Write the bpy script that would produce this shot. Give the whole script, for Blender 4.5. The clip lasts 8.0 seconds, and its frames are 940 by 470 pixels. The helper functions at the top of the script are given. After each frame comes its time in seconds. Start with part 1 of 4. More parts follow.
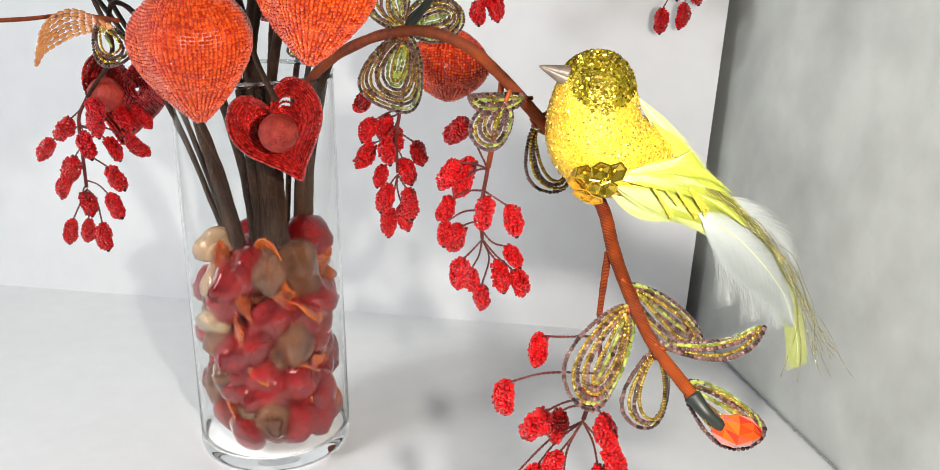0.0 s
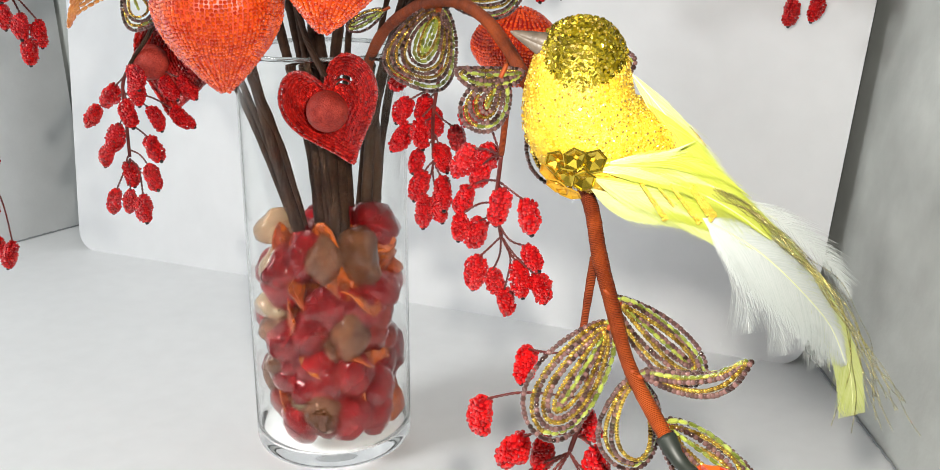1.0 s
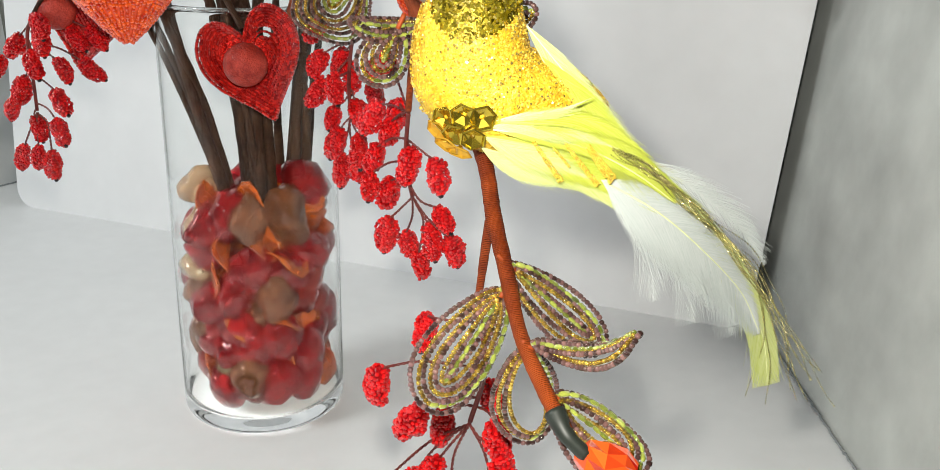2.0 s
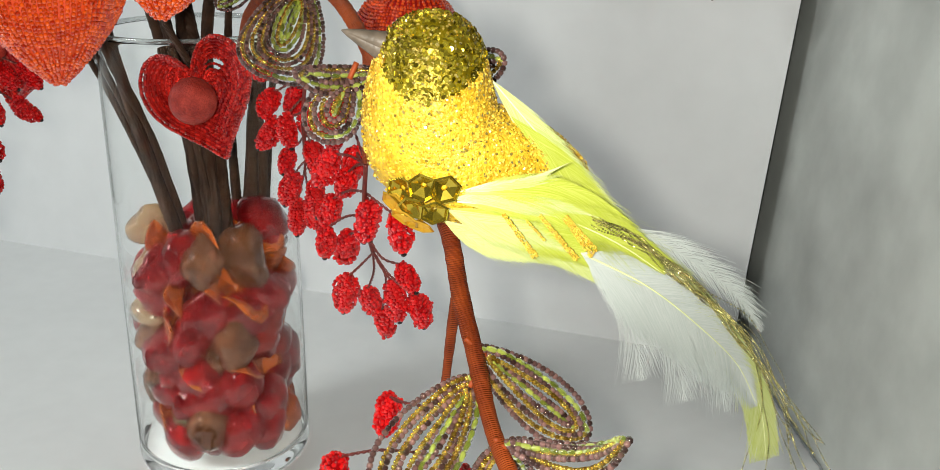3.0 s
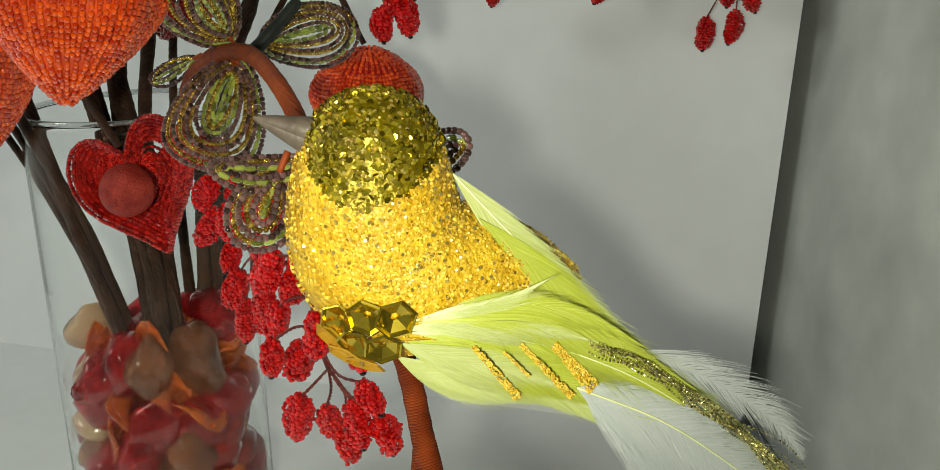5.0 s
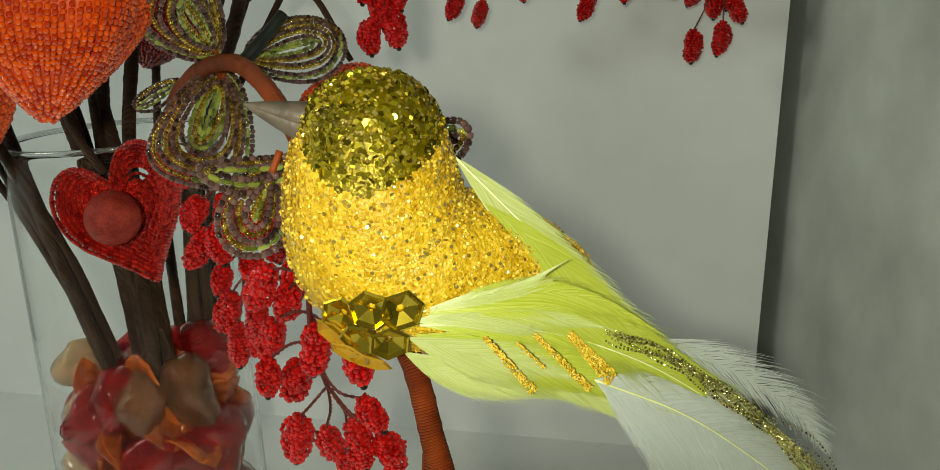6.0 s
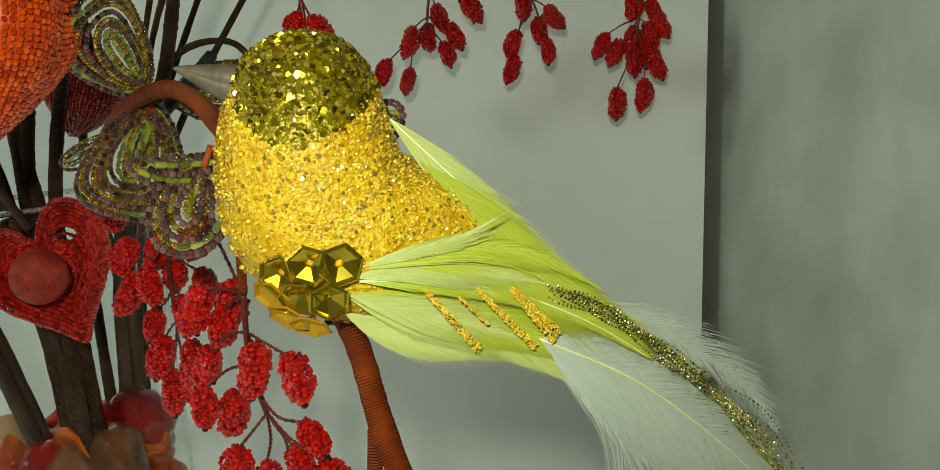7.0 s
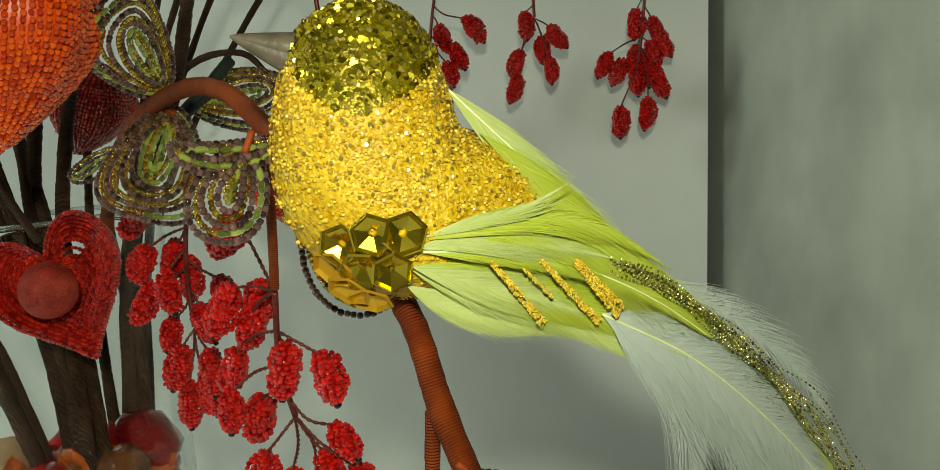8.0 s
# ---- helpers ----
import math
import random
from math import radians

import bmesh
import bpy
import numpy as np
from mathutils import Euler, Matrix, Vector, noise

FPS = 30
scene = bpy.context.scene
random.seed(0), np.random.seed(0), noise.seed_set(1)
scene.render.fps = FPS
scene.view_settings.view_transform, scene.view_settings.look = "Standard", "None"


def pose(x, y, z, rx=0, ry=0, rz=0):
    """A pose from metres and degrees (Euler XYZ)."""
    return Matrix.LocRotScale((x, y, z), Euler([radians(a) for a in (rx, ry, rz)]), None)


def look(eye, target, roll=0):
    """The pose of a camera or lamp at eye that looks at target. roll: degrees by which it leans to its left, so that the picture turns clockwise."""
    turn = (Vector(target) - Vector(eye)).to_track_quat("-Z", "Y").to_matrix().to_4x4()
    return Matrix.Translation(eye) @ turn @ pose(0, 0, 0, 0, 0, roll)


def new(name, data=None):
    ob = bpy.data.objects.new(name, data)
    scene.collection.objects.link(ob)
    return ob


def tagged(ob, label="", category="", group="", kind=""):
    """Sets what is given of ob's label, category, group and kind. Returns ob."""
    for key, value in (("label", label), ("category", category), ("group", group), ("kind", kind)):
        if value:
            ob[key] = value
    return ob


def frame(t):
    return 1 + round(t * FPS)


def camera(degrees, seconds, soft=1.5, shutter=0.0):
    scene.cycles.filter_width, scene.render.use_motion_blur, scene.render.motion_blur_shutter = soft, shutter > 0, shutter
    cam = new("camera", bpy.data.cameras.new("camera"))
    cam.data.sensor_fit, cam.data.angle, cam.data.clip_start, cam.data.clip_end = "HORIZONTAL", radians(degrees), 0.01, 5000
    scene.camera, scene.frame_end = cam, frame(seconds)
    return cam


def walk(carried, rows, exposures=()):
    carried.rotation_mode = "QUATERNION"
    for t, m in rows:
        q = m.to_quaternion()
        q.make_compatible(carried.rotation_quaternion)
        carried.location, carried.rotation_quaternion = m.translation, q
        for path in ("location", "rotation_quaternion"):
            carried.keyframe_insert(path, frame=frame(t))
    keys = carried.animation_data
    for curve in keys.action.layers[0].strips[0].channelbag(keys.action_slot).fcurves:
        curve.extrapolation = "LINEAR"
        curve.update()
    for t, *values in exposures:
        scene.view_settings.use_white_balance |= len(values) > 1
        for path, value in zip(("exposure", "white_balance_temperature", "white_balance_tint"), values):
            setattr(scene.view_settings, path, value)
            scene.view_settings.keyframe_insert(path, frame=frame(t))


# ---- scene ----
cam = camera(49.1, 8.0, soft=0.78)
PATH = [
    (0, (0.01569, 0.01358, 0.33846), (0.00253, 0.48997, 0.18720), -0.45),
    (0.5, (0.06246, 0.02969, 0.32326), (-0.01653, 0.50118, 0.17679), -0.37),
    (1, (0.08517, 0.06762, 0.31999), (-0.02150, 0.53280, 0.17091), 0.18),
    (1.5, (0.10238, 0.07396, 0.30936), (-0.00513, 0.53395, 0.14549), 0.57),
    (1.7, (0.10705, 0.07953, 0.31151), (0.00528, 0.53986, 0.14510), 0.81),
    (2.8, (0.10081, 0.12009, 0.32276), (0.01770, 0.58330, 0.15383), 0.57),
    (3, (0.10095, 0.12818, 0.32347), (0.01964, 0.59211, 0.15566), 0.43),
    (3.5, (0.10054, 0.14721, 0.32288), (0.02297, 0.61652, 0.16883), 0.77),
    (4, (0.10077, 0.16086, 0.32182), (0.02528, 0.63227, 0.17322), -0.25),
    (4.5, (0.10019, 0.17287, 0.32582), (0.02356, 0.64568, 0.18238), -1.40),
    (4.7, (0.09839, 0.17840, 0.32374), (0.02062, 0.65118, 0.18083), -1.46),
    (5.8, (0.09456, 0.19502, 0.30938), (0.02276, 0.67179, 0.17675), -3.59),
    (6, (0.09196, 0.19181, 0.30751), (0.02077, 0.67087, 0.18325), -3.76),
    (6.5, (0.09072, 0.18150, 0.29148), (0.03819, 0.67024, 0.19998), -4.63),
    (7, (0.08994, 0.18736, 0.28168), (0.05273, 0.68023, 0.20624), -5.58),
    (7.5, (0.08033, 0.18454, 0.27444), (0.04996, 0.67969, 0.21197), -5.95),
    (8, (0.07476, 0.18928, 0.27099), (0.04870, 0.68532, 0.21383), -5.89),
]
walk(cam, [(t, look(eye, target, roll)) for t, eye, target, roll in PATH],
     [(0, -0.46, 6850, 11), (1.5, -0.58, 6850, 9), (3, -0.91, 6850, 5), (4.5, -1.28, 7100, 0), (6, -1.68, 7700, -10), (7, -1.74, 8000, -19), (8, -1.70, 8000, -18)])

# ---- light ----
world = bpy.data.worlds.new("room_air")
scene.world = world
world.use_nodes = True
world.node_tree.nodes["Background"].inputs["Color"].default_value = (0.80, 0.86, 0.90, 1)
world.node_tree.nodes["Background"].inputs["Strength"].default_value = 0.085


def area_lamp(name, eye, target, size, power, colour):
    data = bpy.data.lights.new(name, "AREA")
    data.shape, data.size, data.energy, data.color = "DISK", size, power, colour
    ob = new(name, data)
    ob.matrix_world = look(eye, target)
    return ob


# Added fixed lamp, unseen, standing in for a light carried beside the camera.
area_lamp("flash_stand_in", (0.082, 0.135, 0.325), (0.05, 0.45, 0.20), 0.016, 2.6, (1.0, 0.98, 0.93))
area_lamp("top_lamp", (-0.72, 0.16, 0.66), (-0.32, 0.70, 0.05), 0.32, 8.0, (0.91, 0.96, 1.0))


# ---- materials ----
def material(name, colour, rough=0.5, metal=0.0, vary=0.15, scale=300.0, bump=0.0, bump_scale=None, trans=0.0, island=False,
             second=None, coat=0.0, spec=0.5, sheen=0.0, stretch=(1, 1, 1), sub=0.0):
    """A surface with two scales of mottling, optional relief, and colour that varies from piece to piece."""
    m = bpy.data.materials.new(name)
    m.use_nodes = True
    nt = m.node_tree
    n, link = nt.nodes, nt.links.new
    b = n["Principled BSDF"]
    b.inputs["Roughness"].default_value = rough
    b.inputs["Metallic"].default_value = metal
    b.inputs["Transmission Weight"].default_value = trans
    b.inputs["Coat Weight"].default_value = coat
    b.inputs["Specular IOR Level"].default_value = spec
    b.inputs["Sheen Weight"].default_value = sheen
    if sub:
        b.inputs["Subsurface Weight"].default_value = sub
        b.inputs["Subsurface Radius"].default_value = (0.008, 0.004, 0.002)
        b.inputs["Subsurface Scale"].default_value = 0.5
    co = n.new("ShaderNodeTexCoord")
    mp = n.new("ShaderNodeMapping")
    mp.inputs["Scale"].default_value = stretch
    link(co.outputs["Object"], mp.inputs["Vector"])
    fine, broad = n.new("ShaderNodeTexNoise"), n.new("ShaderNodeTexNoise")
    fine.inputs["Scale"].default_value, broad.inputs["Scale"].default_value = scale, scale / 7
    fine.inputs["Detail"].default_value = 4
    for t in (fine, broad):
        link(mp.outputs["Vector"], t.inputs["Vector"])
    add = n.new("ShaderNodeMath")
    add.operation = "ADD"
    link(fine.outputs["Fac"], add.inputs[0])
    link(broad.outputs["Fac"], add.inputs[1])
    half = n.new("ShaderNodeMath")
    half.operation = "MULTIPLY"
    half.inputs[1].default_value = 0.5
    link(add.outputs[0], half.inputs[0])
    fac = half.outputs[0]
    if island:
        geo = n.new("ShaderNodeNewGeometry")
        mixf = n.new("ShaderNodeMix")
        mixf.inputs["Factor"].default_value = 0.75
        link(fac, mixf.inputs["A"])
        link(geo.outputs["Random Per Island"], mixf.inputs["B"])
        fac = mixf.outputs["Result"]
    ramp = n.new("ShaderNodeValToRGB")
    lo = tuple(max(0.0, c * (1 - vary)) for c in colour)
    hi = second or tuple(min(1.0, c * (1 + vary)) for c in colour)
    ramp.color_ramp.elements[0].position, ramp.color_ramp.elements[1].position = (0.1, 0.9) if island else (0.35, 0.65)
    ramp.color_ramp.elements[0].color, ramp.color_ramp.elements[1].color = (*lo, 1), (*hi, 1)
    link(fac, ramp.inputs["Fac"])
    link(ramp.outputs["Color"], b.inputs["Base Color"])
    if bump:
        bt = n.new("ShaderNodeTexNoise")
        bt.inputs["Scale"].default_value = bump_scale or scale
        bt.inputs["Detail"].default_value = 3
        link(mp.outputs["Vector"], bt.inputs["Vector"])
        bp = n.new("ShaderNodeBump")
        bp.inputs["Strength"].default_value = bump
        bp.inputs["Distance"].default_value = 0.001
        link(bt.outputs["Fac"], bp.inputs["Height"])
        link(bp.outputs["Normal"], b.inputs["Normal"])
    return m


def thread_material(name, colour, second):
    """Silk thread wound tightly round a wire: fine rings across its length."""
    m = material(name, colour, rough=0.55, vary=0.3, scale=180, second=second, spec=0.25)
    nt = m.node_tree
    n, link = nt.nodes, nt.links.new
    uv = n.new("ShaderNodeTexCoord")
    wave = n.new("ShaderNodeTexWave")
    wave.bands_direction = "Y"
    wave.inputs["Scale"].default_value = 1.0
    wave.inputs["Distortion"].default_value = 1.2
    wave.inputs["Detail"].default_value = 2
    link(uv.outputs["UV"], wave.inputs["Vector"])
    bp = n.new("ShaderNodeBump")
    bp.inputs["Strength"].default_value = 1.0
    bp.inputs["Distance"].default_value = 0.0005
    link(wave.outputs["Fac"], bp.inputs["Height"])
    link(bp.outputs["Normal"], n["Principled BSDF"].inputs["Normal"])
    # Shade between the windings is put into the colour: darker in the grooves.
    groove_shade = n.new("ShaderNodeMapRange")
    groove_shade.inputs["To Min"].default_value = 0.84
    groove_shade.inputs["To Max"].default_value = 1.10
    link(wave.outputs["Fac"], groove_shade.inputs["Value"])
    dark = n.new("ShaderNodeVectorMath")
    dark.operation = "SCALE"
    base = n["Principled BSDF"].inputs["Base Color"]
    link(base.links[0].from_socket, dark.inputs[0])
    link(groove_shade.outputs["Result"], dark.inputs["Scale"])
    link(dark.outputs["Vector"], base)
    return m


M = {
    "glint": material("gold_glint", (1.0, 0.66, 0.08), 0.17, metal=0.8, vary=0.1, island=True, second=(1.0, 0.86, 0.32), scale=500),
    "floor": material("white_sheet", (0.83, 0.84, 0.85), 0.45, vary=0.025, scale=60, bump=0.03),
    "board": material("white_card", (0.80, 0.81, 0.83), 0.55, vary=0.03, scale=40, bump=0.03),
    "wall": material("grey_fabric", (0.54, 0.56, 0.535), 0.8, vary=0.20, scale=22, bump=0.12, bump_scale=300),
    # Wall fabric lightened: the left panel's stronger light is put into the colour.
    "lit_wall": material("lit_fabric", (0.72, 0.74, 0.75), 0.8, vary=0.06, scale=30, bump=0.12, bump_scale=300),
    "room": material("dark_table_paint", (0.03, 0.035, 0.033), 0.5, vary=0.2, scale=30),
    "hem": material("grey_stitching", (0.30, 0.32, 0.33), 0.8, vary=0.2, scale=500),
    "red": material("red_glass_beads", (0.42, 0.001, 0.003), 0.06, vary=0.35, island=True, second=(0.78, 0.008, 0.009), trans=0.10, spec=0.45, scale=400),
    "deepred": material("deep_red_beads", (0.42, 0.004, 0.005), 0.05, vary=0.5, island=True, second=(0.76, 0.026, 0.018), trans=0.15, spec=0.55, scale=400),
    "orange": material("orange_glass_beads", (0.80, 0.032, 0.004), 0.05, vary=0.35, island=True, second=(1.0, 0.13, 0.010), trans=0.2, spec=0.6, scale=400),
    "redorange": material("red_orange_glass_beads", (0.66, 0.022, 0.006), 0.06, vary=0.35, island=True, second=(0.95, 0.11, 0.02), trans=0.12, spec=0.5, scale=400),
    "lining": material("red_lining", (0.70, 0.07, 0.01), 0.4, vary=0.3, scale=200),
    "rlining": material("deep_red_lining", (0.42, 0.010, 0.008), 0.3, vary=0.3, scale=200),
    "purple": material("purple_pearl_beads", (0.045, 0.016, 0.013), 0.07, metal=0.35, vary=0.5, island=True, second=(0.24, 0.125, 0.115), coat=1.0, scale=400),
    "goldbead": material("gold_beads", (0.52, 0.26, 0.010), 0.12, metal=0.85, vary=0.5, island=True, second=(1.0, 0.72, 0.14), coat=0.4, scale=400),
    "green": material("green_bugle_beads", (0.20, 0.26, 0.010), 0.05, vary=0.5, island=True, second=(0.62, 0.72, 0.14), trans=0.6, spec=0.6, scale=400),
    "black": material("black_bead", (0.010, 0.006, 0.006), 0.12, vary=0.3),
    "wire": material("dark_red_wire", (0.09, 0.010, 0.010), 0.35, metal=0.3, vary=0.3, second=(0.22, 0.03, 0.02), scale=700),
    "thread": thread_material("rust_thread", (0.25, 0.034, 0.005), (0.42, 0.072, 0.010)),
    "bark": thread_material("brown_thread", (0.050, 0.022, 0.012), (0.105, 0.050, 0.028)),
    "tape": material("black_green_tape", (0.012, 0.016, 0.012), 0.5, vary=0.4, scale=300),
    "body": material("gold_fabric", (0.68, 0.37, 0.010), 0.36, metal=0.0, vary=0.30, second=(0.88, 0.60, 0.05), scale=900, bump=0.8, bump_scale=900),
    "crown": material("dark_gold_fabric", (0.12, 0.085, 0.003), 0.25, metal=0.5, vary=0.5, second=(0.34, 0.25, 0.008), scale=420, bump=0.5, bump_scale=1200),
    "flake": material("gold_glitter", (0.70, 0.37, 0.008), 0.28, metal=0.0, vary=0.40, island=True, second=(0.92, 0.68, 0.10), scale=500),
    "crownflake": material("olive_gold_glitter", (0.34, 0.24, 0.005), 0.17, metal=0.85, vary=0.75, island=True, second=(1.0, 0.82, 0.08), scale=500),
    "sequin": material("gold_sequin", (0.60, 0.45, 0.05), 0.16, metal=0.92, vary=0.25, scale=300, coat=0.3),
    "amber": material("amber_sequin", (0.62, 0.34, 0.03), 0.25, metal=0.6, vary=0.15, scale=300),
    "beak": material("grey_beak", (0.11, 0.085, 0.065), 0.45, vary=0.3, scale=500, bump=0.2),
    "lime": material("lime_feather", (0.54, 0.62, 0.040), 0.38, vary=0.08, island=True, second=(0.72, 0.76, 0.19), scale=500, sheen=0.2),
    "limepale": material("pale_lime_feather", (0.60, 0.67, 0.19), 0.38, vary=0.08, island=True, second=(0.74, 0.78, 0.42), scale=500, sheen=0.2),
    "down": material("white_down", (0.64, 0.70, 0.68), 0.5, vary=0.05, island=True, second=(0.76, 0.79, 0.78), scale=500, sheen=0.3),
    "quill": material("pale_quill", (0.80, 0.84, 0.45), 0.45, vary=0.1),
    "tinsel": material("olive_gold_tinsel", (0.30, 0.25, 0.03), 0.25, metal=0.8, vary=0.85, island=True, second=(1.0, 0.90, 0.36), scale=900),
    "ball": material("speckled_red_ball", (0.30, 0.012, 0.008), 0.35, vary=0.3, second=(0.52, 0.055, 0.035), scale=1100, bump=0.7, bump_scale=1500, coat=0.05, spec=0.3),
    "jewel": material("orange_red_crystal", (0.42, 0.004, 0.004), 0.04, vary=0.3, island=True, second=(0.95, 0.13, 0.02), trans=0.25, scale=300, coat=0.5),
    "amberpetal": material("amber_glass_petal", (0.70, 0.16, 0.03), 0.1, vary=0.3, second=(0.9, 0.4, 0.08), trans=0.5, scale=200),
    "st_red": material("red_glass_stone", (0.60, 0.004, 0.014), 0.04, vary=0.4, second=(0.90, 0.030, 0.038), trans=0.8, scale=120, coat=0.5, spec=0.5),
    "st_wine": material("wine_stone", (0.24, 0.008, 0.008), 0.06, vary=0.4, second=(0.50, 0.040, 0.028), trans=0.55, scale=120, coat=0.5, spec=0.5),
    "st_brown": material("brown_stone", (0.20, 0.060, 0.025), 0.08, vary=0.4, second=(0.38, 0.15, 0.065), trans=0.55, scale=120, coat=0.4, spec=0.5),
    "st_peach": material("peach_onyx_stone", (0.88, 0.50, 0.26), 0.14, vary=0.2, second=(0.95, 0.76, 0.48), scale=70, coat=0.35, trans=0.7),
    "st_orange": material("orange_dried_petal", (0.66, 0.060, 0.012), 0.08, vary=0.4, second=(0.95, 0.24, 0.035), scale=150, bump=0.4, trans=0.6, coat=0.4),
    "st_olive": material("olive_stone", (0.50, 0.42, 0.20), 0.10, vary=0.3, second=(0.70, 0.62, 0.36), scale=120, trans=0.75, coat=0.4),
}


def glass_material():
    m = bpy.data.materials.new("clear_glass")
    m.use_nodes = True
    b = m.node_tree.nodes["Principled BSDF"]
    b.inputs["Base Color"].default_value = (0.985, 0.995, 0.99, 1)
    b.inputs["Roughness"].default_value = 0.0
    b.inputs["IOR"].default_value = 1.22
    b.inputs["Coat Weight"].default_value = 0.0
    b.inputs["Transmission Weight"].default_value = 1.0
    return m


def let_light_through(m, share):
    """Thin barbs of a feather pass part of the light that falls on their far side."""
    nt = m.node_tree
    n, link = nt.nodes, nt.links.new
    b, out = n["Principled BSDF"], n["Material Output"]
    thin, mix = n.new("ShaderNodeBsdfTranslucent"), n.new("ShaderNodeMixShader")
    link(b.inputs["Base Color"].links[0].from_socket, thin.inputs["Color"])
    mix.inputs[0].default_value = share
    link(b.outputs[0], mix.inputs[1])
    link(thin.outputs[0], mix.inputs[2])
    link(mix.outputs[0], out.inputs["Surface"])


for key in ("lime", "limepale", "down"):
    let_light_through(M[key], 0.38)
M["glass"] = glass_material()
M["rim"] = material("rim_glass", (0.80, 0.84, 0.84), 0.05, vary=0.05, trans=0.85, coat=1.0)


# ---- building helpers ----
class Soup:
    """Collects many small pieces into one mesh."""

    def __init__(self):
        self.v, self.f, self.n = [], [], 0

    def add(self, verts, faces):
        verts = np.asarray(verts, float)
        self.v.append(verts)
        self.f += [tuple(i + self.n for i in f) for f in faces]
        self.n += len(verts)

    def mesh(self, name, mat, smooth=True):
        me = bpy.data.meshes.new(name)
        me.from_pydata(np.concatenate(self.v).tolist(), [], self.f)
        me.materials.append(mat)
        if smooth:
            me.polygons.foreach_set("use_smooth", [True] * len(me.polygons))
        me.update()
        return me


def place(name, me, parent=None, label="", m=None):
    ob = new(name, me)
    if parent:
        ob.parent = parent
    if m is not None:
        ob.matrix_basis = m
    if label:
        tagged(ob, label)
    return ob


def part(name, soup, mat, parent, label="", smooth=True):
    return place(name, soup.mesh(name, mat, smooth), parent, label)


def thing(name, label, category, group="", at=(0, 0, 0)):
    ob = new(name)
    ob.empty_display_size = 0.01
    ob.location = at
    return tagged(ob, label, category, group)


def unit(v):
    v = np.asarray(v, float)
    return v / (np.linalg.norm(v) + 1e-12)


def basis(axis, hint=(0.13, -0.92, 0.31)):
    a = unit(axis)
    s = np.cross(a, hint)
    if np.linalg.norm(s) < 1e-4:
        s = np.cross(a, (1, 0, 0))
    s = unit(s)
    return s, np.cross(s, a), a


def smooth_path(points, steps=8):
    """A smooth line through the points."""
    p = np.asarray(points, float)
    p = np.concatenate([[2 * p[0] - p[1]], p, [2 * p[-1] - p[-2]]])
    out = []
    for i in range(1, len(p) - 2):
        a, b, c, d = p[i - 1 : i + 3]
        for s in np.arange(steps) / steps:
            out.append(0.5 * (2 * b + (c - a) * s + (2 * a - 5 * b + 4 * c - d) * s**2 + (3 * b - a - 3 * c + d) * s**3))
    return np.array(out + [p[-2]])


def even(path, step):
    """Points at even steps along a line."""
    seg = np.linalg.norm(np.diff(path, axis=0), axis=1)
    s = np.r_[0, np.cumsum(seg)]
    at = np.arange(0, s[-1] + 1e-9, step)
    return np.stack([np.interp(at, s, path[:, i]) for i in range(3)], 1)


def bead_template(n, h):
    rings = ((-h, 0.55), (-0.55 * h, 0.96), (0.55 * h, 0.96), (h, 0.55))
    v = [(r * math.cos(2 * math.pi * k / n), r * math.sin(2 * math.pi * k / n), z) for z, r in rings for k in range(n)]
    f = [(i * n + k, i * n + (k + 1) % n, (i + 1) * n + (k + 1) % n, (i + 1) * n + k) for i in range(3) for k in range(n)]
    f += [tuple(range(n - 1, -1, -1)), tuple(range(3 * n, 4 * n))]
    return np.array(v), f


ROUND8, ROUND6, BUGLE = bead_template(8, 0.85), bead_template(6, 0.9), bead_template(6, 1.7)


def bead(soup, centre, axis, r, shape=ROUND8):
    s, u, a = basis(axis, (0.31, 0.52, 0.79))
    v, f = shape
    soup.add(np.asarray(centre) + r * (v[:, :1] * s + v[:, 1:2] * u + v[:, 2:] * a), f)


def string_beads(soup, path, r, rng, shape=ROUND8, gap=1.0, jitter=0.12):
    h = 0.85 if shape is ROUND8 else 0.9 if shape is ROUND6 else 1.7
    pts = even(np.asarray(path), 2 * r * h * gap)
    for i, p in enumerate(pts):
        a = pts[min(i + 1, len(pts) - 1)] - pts[max(i - 1, 0)]
        k = r * rng.uniform(1 - jitter, 1 + jitter * 0.6)
        bead(soup, p + rng.normal(0, 0.06 * r, 3), a + rng.normal(0, 0.08, 3) * np.linalg.norm(a), k, shape)


def tube(soup, path, radius, n=8, cap=True):
    """A round rod along a path; radius may be a number or one for each point."""
    path = np.asarray(path, float)
    rad = np.broadcast_to(radius, len(path))
    side = None
    rows = []
    for i, p in enumerate(path):
        a = unit(path[min(i + 1, len(path) - 1)] - path[max(i - 1, 0)])
        s = np.cross(a, (0.31, 0.52, 0.79)) if side is None else side - a * (side @ a)
        side = unit(s)
        u = np.cross(a, side)
        ang = 2 * np.pi * np.arange(n) / n
        rows.append(p + rad[i] * (np.cos(ang)[:, None] * side + np.sin(ang)[:, None] * u))
    f = [(i * n + k, i * n + (k + 1) % n, (i + 1) * n + (k + 1) % n, (i + 1) * n + k) for i in range(len(path) - 1) for k in range(n)]
    if cap:
        f += [tuple(range(n - 1, -1, -1)), tuple(range((len(path) - 1) * n, len(path) * n))]
    soup.add(np.concatenate(rows), f)


